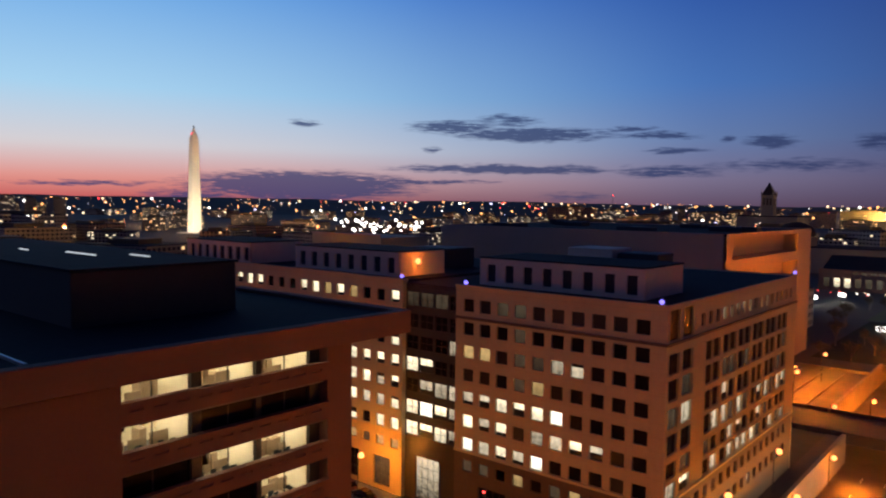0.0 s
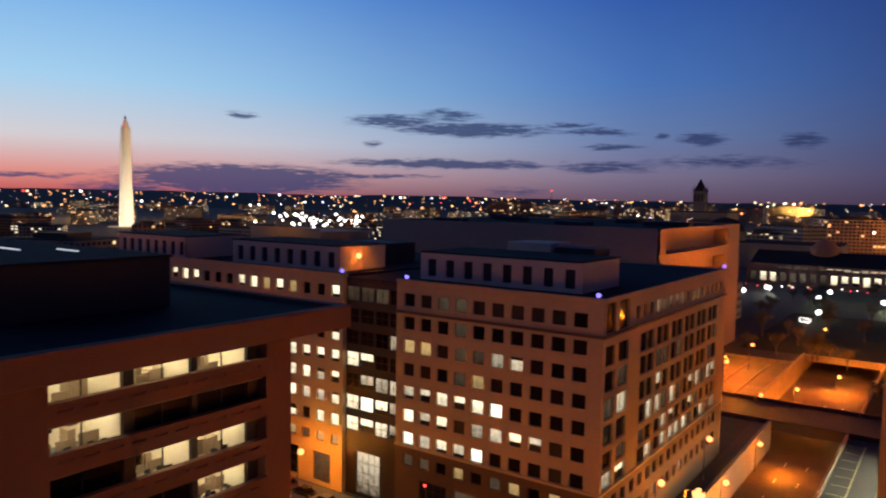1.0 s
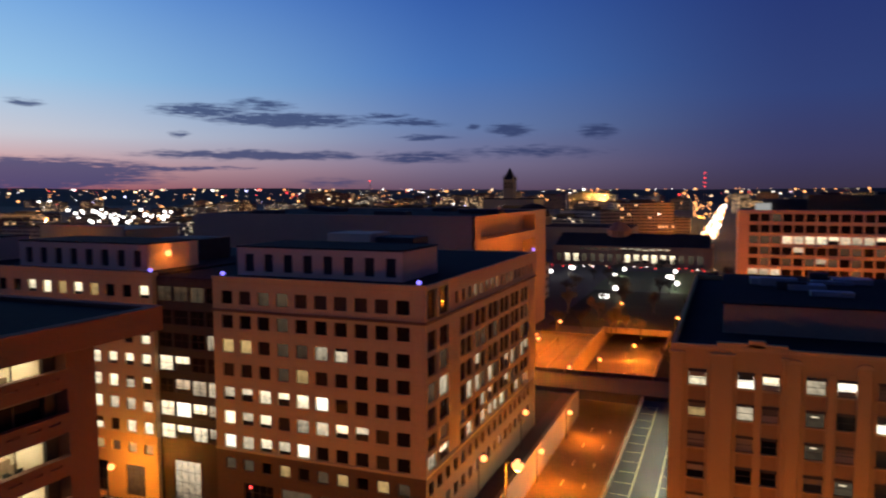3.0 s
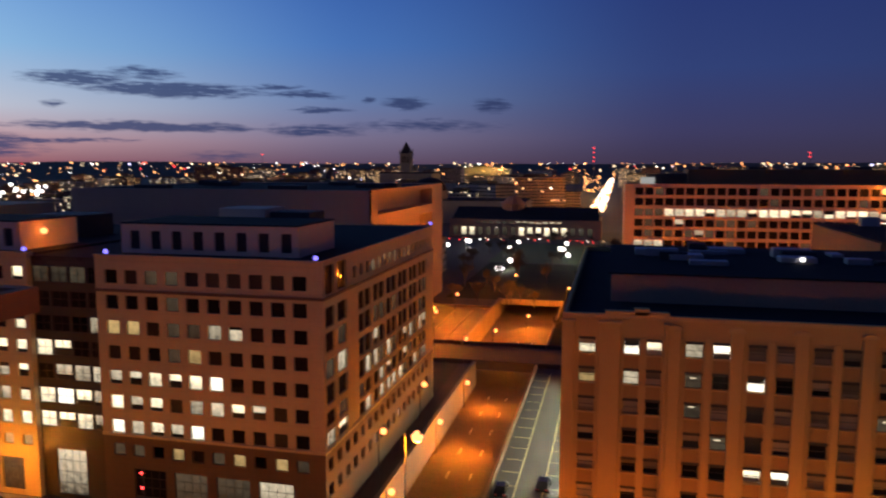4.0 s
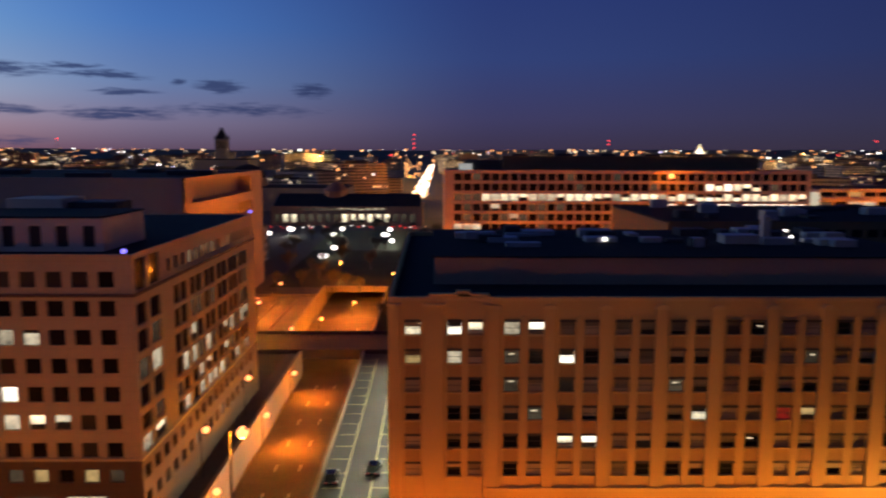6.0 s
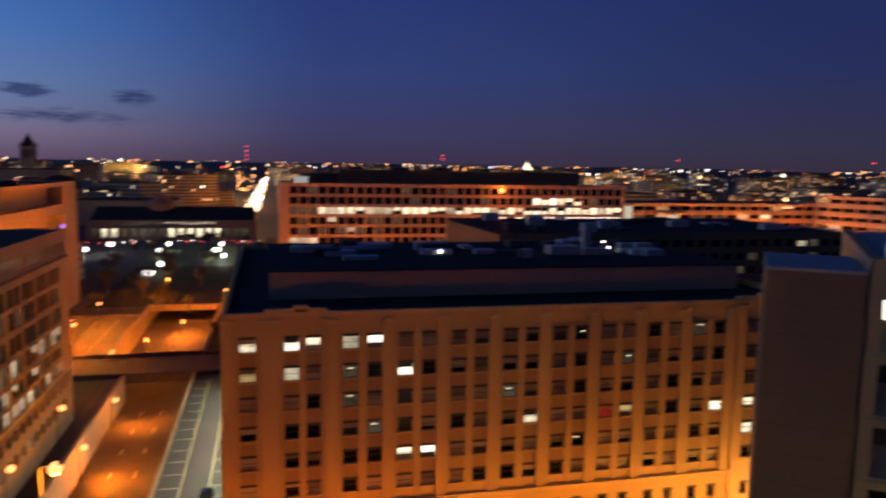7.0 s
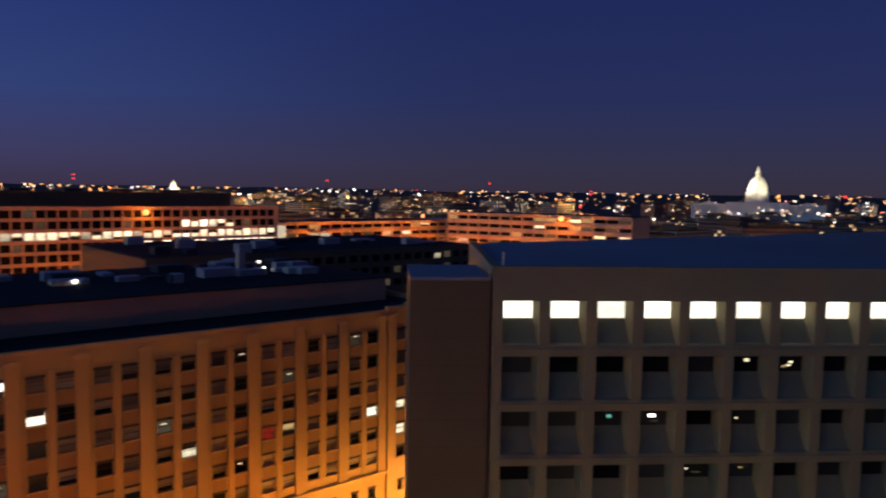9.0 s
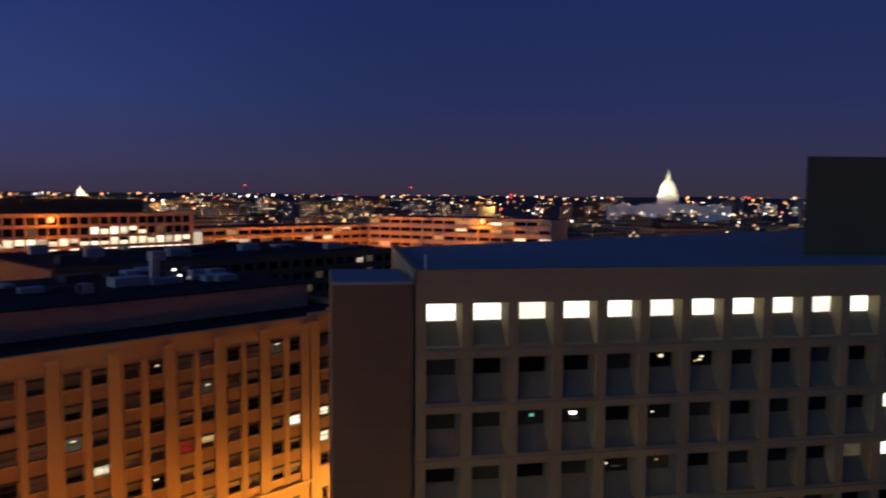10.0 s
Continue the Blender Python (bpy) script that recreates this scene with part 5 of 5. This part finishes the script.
# white lamps round the green
for x, y, z in ((-101, 441, 5), (-94, 468, 5), (-92, 466, 5), (-61, 434, 5), (-60, 468, 5), (-29, 465, 5), (-29, 433, 5), (-31, 434, 5), (-24.4, 405, 5), (-52.4, 374, 5), (-57.8, 365, 2), (-55.5, 365, 2), (1.1, 410, 8), (6.9, 438, 8)):
    street_lamp(x, y, 0, z, 1300, M_LAMPW, (1.0, 0.95, 0.85), 3.0, label="street lamp on a dark pole, glowing white")


# ======================================================= small lamps on roofs and facades
def beacon(place, mat, size, label, name="roof_light", h=0.35):
    t = thing(name, label, "lamp", "roof lights", at=place)
    part("lamp", ball(bmesh.new(), (0, 0, 0), size, 2), mat, t)
    part("bracket", tube(bmesh.new(), (0, 0, -h), (0, 0, 0), 0.05), M_METAL, t)
    return t


for p in ((-41.0, 95.8, 40.85), (-75.4, 95.8, 40.85), (-90.2, 95.8, 40.85), (-40.4, 160.2, 40.85)):
    beacon(p, M_BLUEL, 0.36, "small blue-white light on the roof edge")
beacon((-93.9, 104.3, 42.9), M_LAMP, 0.55, "sodium lamp on the penthouse side wall")
point_lamp((-91.6, 104.3, 42.4), 420)
beacon((87.7, 268.6, 45.3), M_LAMP, 1.05, "sodium lamp on the long office facade")
point_lamp((87.7, 266, 45.3), 2500)


# ======================================================= far lights
def light_cloud(name, mat, spots, label):
    bm = bmesh.new()
    for x, y, z, s in spots:
        bmesh.ops.create_icosphere(bm, subdivisions=1, radius=s, matrix=Matrix.Translation((x, y, z)))
    return tagged(new(name, mesh(name, bm, mat)), label, "city lights", kind="stuff")


M_FARO = glow("far_orange_light", (1.0, 0.40, 0.13), 2.6)
M_FARY = glow("far_yellow_light", (1.0, 0.72, 0.44), 2.2)
M_FARW = glow("far_white_light", (1.0, 0.95, 0.9), 4.0)
M_FARR = glow("far_red_light", (1.0, 0.05, 0.05), 2.5)
M_FARB = glow("far_violet_light", (0.62, 0.58, 1.0), 3.0)
r = random.Random(21)
spots = {"o": [], "y": [], "w": [], "r": [], "b": []}
for k in range(1500):
    a = radians(r.uniform(-84, 84))
    dist = 500 + 3000 * r.random() ** 0.8
    el = 0.15 - 1.1 * r.random() ** 1.6 if dist > 1300 else r.uniform(-2.6, -0.7)
    z = max(5.0, 54 + dist * math.tan(radians(el)))
    kind = r.choices("oywrb", (8, 4, 2.2, 0.8, 0.3))[0]
    spots[kind].append((-dist * math.sin(a), dist * math.cos(a), z, dist * r.choice((0.0004, 0.0005, 0.0006, 0.0008, 0.0010, 0.0016))))
for k in range(46):                                    # bright floodlit rows by the river park
    a = radians(r.uniform(41.5, 48.6))
    dist = r.uniform(1050, 1200)
    spots["w"].append((-dist * math.sin(a), dist * math.cos(a), r.choice((10, 14, 17, 20, 24, 28)), r.uniform(1.6, 2.6)))
for k in range(210):                                   # traffic on the long street
    dist = 1.0 / r.uniform(1 / 2600, 1 / 830)
    x = -15.5 + 8 * (dist - 830) / 1770 + r.uniform(-8, 6)
    spots[r.choice("wwyoo")].append((x, dist, r.uniform(2, 8), 1.4 + dist * 0.0011))
for k in range(44):                                    # lit fronts beside the long street
    a, dist = radians(r.uniform(0.9, 2.3)), r.uniform(1000, 1300)
    spots[r.choice("ooo")].append((-dist * math.sin(a), dist * math.cos(a), 54 + dist * math.tan(radians(r.uniform(-2.1, -0.7))), r.uniform(0.7, 1.6)))
for k in range(46):                                    # foot of the domed building
    a = radians(r.uniform(-72, -53))
    dist = r.uniform(1150, 1330)
    spots[r.choice("yyoyw")].append((-dist * math.sin(a), dist * math.cos(a), 54 + dist * math.tan(radians(r.uniform(-1.3, -0.75))), dist * 0.0011))
for k in range(26):                                    # cars in front of the museum
    spots[r.choice("wrry")].append((r.uniform(-125, 10), r.uniform(505, 525), 1.0, 0.5))
for key, mat in zip("oywrb", (M_FARO, M_FARY, M_FARW, M_FARR, M_FARB)):
    light_cloud({"o": "orange_city_lights", "y": "yellow_city_lights", "w": "white_city_lights", "r": "red_city_lights", "b": "violet_city_lights"}[key],
                mat, spots[key], {"o": "many far orange street lights", "y": "many far yellow lit windows and lamps", "w": "many far white lights and headlamps", "r": "scattered far red signal lights", "b": "a few far violet lights"}[key])


# mast lamp added for the orange glow beside the long street
street_lamp(-30, 900, 0, 24, 1.2e5, size=3.0, label="tall distant mast lamp added for the orange city glow")
for k in range(26):                                    # added masts stand in for the glow of the far streets
    a = radians(-74 + 5.9 * k)
    dist = (620, 1150, 1700)[k % 3]
    if abs(-74 + 5.9 * k - 16) < 7 or abs(-74 + 5.9 * k + 63.5) < 9:
        continue
    street_lamp(-dist * math.sin(a), dist * math.cos(a), 0, (34, 46, 52)[k % 3], (1.5e5, 3.8e5, 7e5)[k % 3], color=(1.0, 0.5, 0.14), size=3.0, label="tall distant mast lamp added for the orange city glow")


def mast(az, dist, tops):
    x, y = -dist * math.sin(radians(az)), dist * math.cos(radians(az))
    t = thing("radio_mast", "thin far radio mast with red aircraft lights", "mast", "radio masts", at=(x, y, 0))
    zs = [54 + dist * math.tan(radians(e)) for e in tops]
    part("lattice", tube(bmesh.new(), (0, 0, 0), (0, 0, max(zs)), 1.6, 0.5, 4), M_METAL, t)
    for z in zs:
        part("red_light", ball(bmesh.new(), (0, 0, z), 0.0012 * dist), M_FARR, t)


for az, tops in ((1.55, (1.3, 0.95, 0.6, 0.3)), (-13.4, (0.87, 0.6)), (-31.2, (0.78,)), (-51.7, (0.25, 0.02)), (27.0, (0.8,)), (-43.9, (0.75,))):
    mast(az, 2600, tops)


# white lamps on the brick building's roof
for p in ((60.0, 120.7, 39.9), (43.6, 116.7, 39.9), (28.0, 118.0, 39.9), (64.0, 131.0, 39.9)):
    beacon(p, M_LAMPW, 0.33, "small white lamp on the brick building roof")


# ======================================================= trees
M_BARK = surface("bark", (0.10, 0.075, 0.055), 0.25, 0.8, 6.0, 0.95, 0.3)
M_LEAF = surface("dark_winter_foliage", (0.07, 0.055, 0.03), 0.4, 0.4, 3.0, 0.9)


def tree_meshes(seed):
    rr = random.Random(seed)
    tr, lv = bmesh.new(), bmesh.new()
    tube(tr, (0, 0, 0), (0, 0, 4.0), 0.32, 0.22)
    for k in range(9):
        a = rr.uniform(0, 2 * math.pi)
        z0 = rr.uniform(2.6, 4.0)
        p0 = Vector((0, 0, z0))
        p1 = Vector((math.cos(a) * rr.uniform(1.4, 2.6), math.sin(a) * rr.uniform(1.4, 2.6), z0 + rr.uniform(2.0, 4.4)))
        tube(tr, p0, p1, 0.14, 0.06, 6)
        for j in range(4):
            p2 = p1 + Vector((rr.uniform(-1.8, 1.8), rr.uniform(-1.8, 1.8), rr.uniform(0.3, 2.4)))
            tube(tr, p1, p2, 0.05, 0.015, 4)
            for q in range(16):
                c = p1.lerp(p2, rr.uniform(0.1, 1.15)) + Vector((rr.gauss(0, 0.55), rr.gauss(0, 0.55), rr.gauss(0, 0.45)))
                s0 = rr.uniform(0.14, 0.34)
                m = Matrix.LocRotScale(c, Euler((rr.uniform(0, 6), rr.uniform(0, 6), rr.uniform(0, 6))), (s0, s0 * 0.7, s0))
                v = [lv.verts.new(m @ Vector(w)) for w in ((-1, 0, 0), (0, -1, 0.25), (1, 0, 0), (0, 1, -0.2))]
                lv.faces.new(v)
    return mesh("trunk", tr, M_BARK), mesh("crown", lv, M_LEAF)


TREES = [tree_meshes(k) for k in range(4)]


def tree(x, y, sc, k):
    t = thing("tree", "nearly bare dark winter tree beside the street", "tree", "street trees", at=(x, y, 0))
    t.scale = (sc, sc, sc)
    t.rotation_euler[2] = k * 1.7
    for me in TREES[k % 4]:
        o = new(me.name, me)
        o.parent = t
    return t


rr = random.Random(17)
n_tree = 0
while n_tree < 44:
    x, y = rr.uniform(-75, 24), rr.uniform(268, 500)
    if (-24 < x < -16) or (-4 < x and y < 320) or (400 < y < 480 and -60 < x < -25) or (x < -60 and y < 300):
        continue
    tree(x, y, rr.uniform(0.6, 1.1), n_tree)
    n_tree += 1
for k, (x, y) in enumerate(((-69, 222), (-69, 240), (-60, 276), (-52, 283), (-14, 222), (-12, 238), (-9, 255), (-13, 268), (-11, 284))):
    tree(x, y, 0.8, k)


# ======================================================= cars
M_CARS = [surface("black_car_paint", (0.015, 0.016, 0.02), 0.05, 0.5, 3.0, 0.25, 0.0), surface("silver_car_paint", (0.35, 0.36, 0.38), 0.05, 0.5, 3.0, 0.3, 0.0, 0.5),
          surface("dark_red_car_paint", (0.12, 0.02, 0.02), 0.05, 0.5, 3.0, 0.3, 0.0)]
M_TYRE = surface("tyre_rubber", (0.02, 0.02, 0.02), 0.1, 1.0, 6.0, 0.9)


def car(x, y, z, turn, k, label):
    t = thing("car", label, "car", "parked cars", at=(x, y, z))
    t.rotation_euler[2] = turn
    t.scale = (1.15, 1.2, 1.25)
    prof = [(-2.2, 0.35), (-2.25, 0.75), (-1.9, 0.92), (-1.35, 0.98), (1.0, 0.98), (2.0, 0.85), (2.25, 0.65), (2.2, 0.35)]
    body = prism_x([(a, b) for a, b in prof], -0.9, 0.9)
    bmesh.ops.bevel(body, geom=list(body.edges), offset=0.06, segments=2, affect="EDGES")
    part("body", body, M_CARS[k], t)
    roof = bmesh.new()
    lo = [roof.verts.new(p) for p in ((-0.82, -1.9, 0.96), (0.82, -1.9, 0.96), (0.82, 1.1, 0.96), (-0.82, 1.1, 0.96))]
    hi = [roof.verts.new(p) for p in ((-0.64, -1.25, 1.46), (0.64, -1.25, 1.46), (0.64, 0.35, 1.46), (-0.64, 0.35, 1.46))]
    for i in range(4):
        roof.faces.new((lo[i], lo[(i + 1) % 4], hi[(i + 1) % 4], hi[i]))
    part("cabin_glass", roof, M_BLACK, t)
    part("roof_panel", boxbm(-0.66, 0.66, -1.27, 0.37, 1.45, 1.5, bevel=0.02), M_CARS[k], t)
    for sx in (-0.86, 0.86):
        for sy in (-1.35, 1.4):
            w = part("wheel", tube(bmesh.new(), (sx - 0.11, sy, 0.33), (sx + 0.11, sy, 0.33), 0.33, seg=14), M_TYRE, t)
            part("rim", tube(bmesh.new(), (sx - 0.12, sy, 0.33), (sx + 0.12, sy, 0.33), 0.19, seg=10), M_GALV, w)
    for sx in (-0.62, 0.62):
        part("tail_light", boxbm(sx - 0.18, sx + 0.18, -2.28, -2.2, 0.66, 0.8), M_TAIL, t, "red tail light")
        part("headlight", boxbm(sx - 0.18, sx + 0.18, 2.2, 2.27, 0.58, 0.72), M_GALV, t)
    return t


M_TAIL = surface("red_tail_glass", (0.35, 0.02, 0.02), 0.05, 0.5, 2.0, 0.3, 0.0)
car(-16.8, 114.2, 0.06, 0.06, 0, "dark parked car in the painted bay")
car(-10.1, 117.6, 0.06, -0.04, 0, "black car standing in the parking lane")
car(-99.6, 91.6, 0.16, 1.2, 2, "dark red car parked before the entrance")
car(-94.2, 90.2, 0.16, 1.5, 0, "black car parked before the entrance")
car(-88.3, 89.6, 0.16, 1.6, 1, "silver car parked before the entrance")


# ======================================================= traffic light and railing
def traffic_light(x, y, z):
    t = thing("traffic_light", "traffic signal on a grey pole showing red", "traffic light", at=(x, y, 0.16))
    part("pole", tube(bmesh.new(), (0, 0, 0), (0, 0, z + 0.6), 0.12), M_METAL, t)
    for zz in (z, z - 2.3):
        h = part("signal_head", boxbm(-0.2, 0.2, -0.35, -0.1, zz - 0.75, zz + 0.35, bevel=0.03), M_METAL, t)
        part("red_light", ball(bmesh.new(), (0, -0.36, zz + 0.1), 0.22), M_RED, h)
        part("dark_lens", ball(bmesh.new(), (0, -0.34, zz - 0.3), 0.13), M_BLACK, h)


traffic_light(-66.4, 90.0, 8.8)


def railing():
    t = thing("railing", "thin metal railing at the edge of the cutting", "railing", at=(0, 0, 0))
    for k in range(8):
        part("post", tube(bmesh.new(), (XW + 2.1 * k, Y0 - 0.4, 1.0), (XW + 2.1 * k, Y0 - 0.4, 2.0), 0.04), M_METAL, t)
    for z in (1.5, 2.0):
        part("rail", tube(bmesh.new(), (XW, Y0 - 0.4, z), (XE, Y0 - 0.4, z), 0.04), M_METAL, t)


railing()

# lit porch lamp at the far end of the brick building
beacon((73.5, 87.6, 8.9), M_LAMPW, 0.9, "bright round lamp by the brick building door", "porch_lamp")
point_lamp((73.5, 86.4, 8.5), 900, (1.0, 0.8, 0.5))


# lamp added in place of an orange-lit pilaster on the terracotta block
beacon((266.6, 227.6, 42.4), M_LAMP, 1.2, "sodium lamp added for a lit column on the terracotta facade", "wall_lamp")
point_lamp((263.5, 226.6, 41.0), 3500)


# ======================================================= roof that the camera stands on
def camera_roof():
    t = thing("rooftop", "plain concrete rooftop with a low parapet", "roof")
    part("body", boxbm(-10, 14, -32, 0.2, 0, 52.2), M_CONC, t)
    part("roof_deck", boxbm(-9.8, 13.8, -31.8, 0.05, 52.2, 52.4), M_ROOFBLUE, t)
    part("parapet", boxbm(-10, 14, 0.05, 0.3, 52.2, 52.75, bevel=0.03), M_CONC, t)


camera_roof()


# floodlight mast and two bare lights, added to light the plain stone block's end
beacon((-63.0, 246.0, 29.0), M_LAMP, 0.3, "sodium floodlight added beside the plain stone block", "floodlight_mast", h=29.0)
point_lamp((-58.0, 246.0, 30.0), 9000, (1.0, 0.17, 0.006))
point_lamp((-62.0, 218.0, 24.0), 3000, (1.0, 0.17, 0.006))


# ======================================================= far domed buildings
def domed_museum():
    t = thing("domed_museum", "dark domed museum beyond the green", "building", at=(-172, 679, 0))
    M = surface("museum_granite", (0.2, 0.19, 0.19), 0.15, 0.05, 0.5, 0.9)
    part("wing", boxbm(-95, 95, -18, 30, 0, 21, bevel=0.3), M, t)
    part("roof", boxbm(-94, 94, -17, 29, 21, 22), M_ROOF, t)
    part("drum", lathe([(17, 20), (17, 29), (18, 29.3), (18, 30)], 20), M, t)
    part("dome", lathe([(16.5, 30), (15.6, 34), (12.6, 38), (8, 40.6), (2.5, 42)], 20), M_ROOF, t, "dark lead dome")


domed_museum()


def hilltop_shrine():
    d = 2300.0
    x, y = d * math.sin(radians(19.97)), d * math.cos(radians(19.97))
    t = thing("hilltop_shrine", "small far floodlit church dome on the skyline", "church", at=(x, y, 0))
    part("nave", boxbm(-14, 14, -14, 14, 0, 56, bevel=0.5), M_MARBLE, t)
    part("dome", lathe([(10, 56), (10, 62), (9, 66), (6, 71), (2, 74), (0.6, 80)], 16), M_MARBLE, t)
    point_lamp((x - 14, y - 34, 58), 1.6e5, (1.0, 0.85, 0.5), 1.0, "floodlight")


hilltop_shrine()
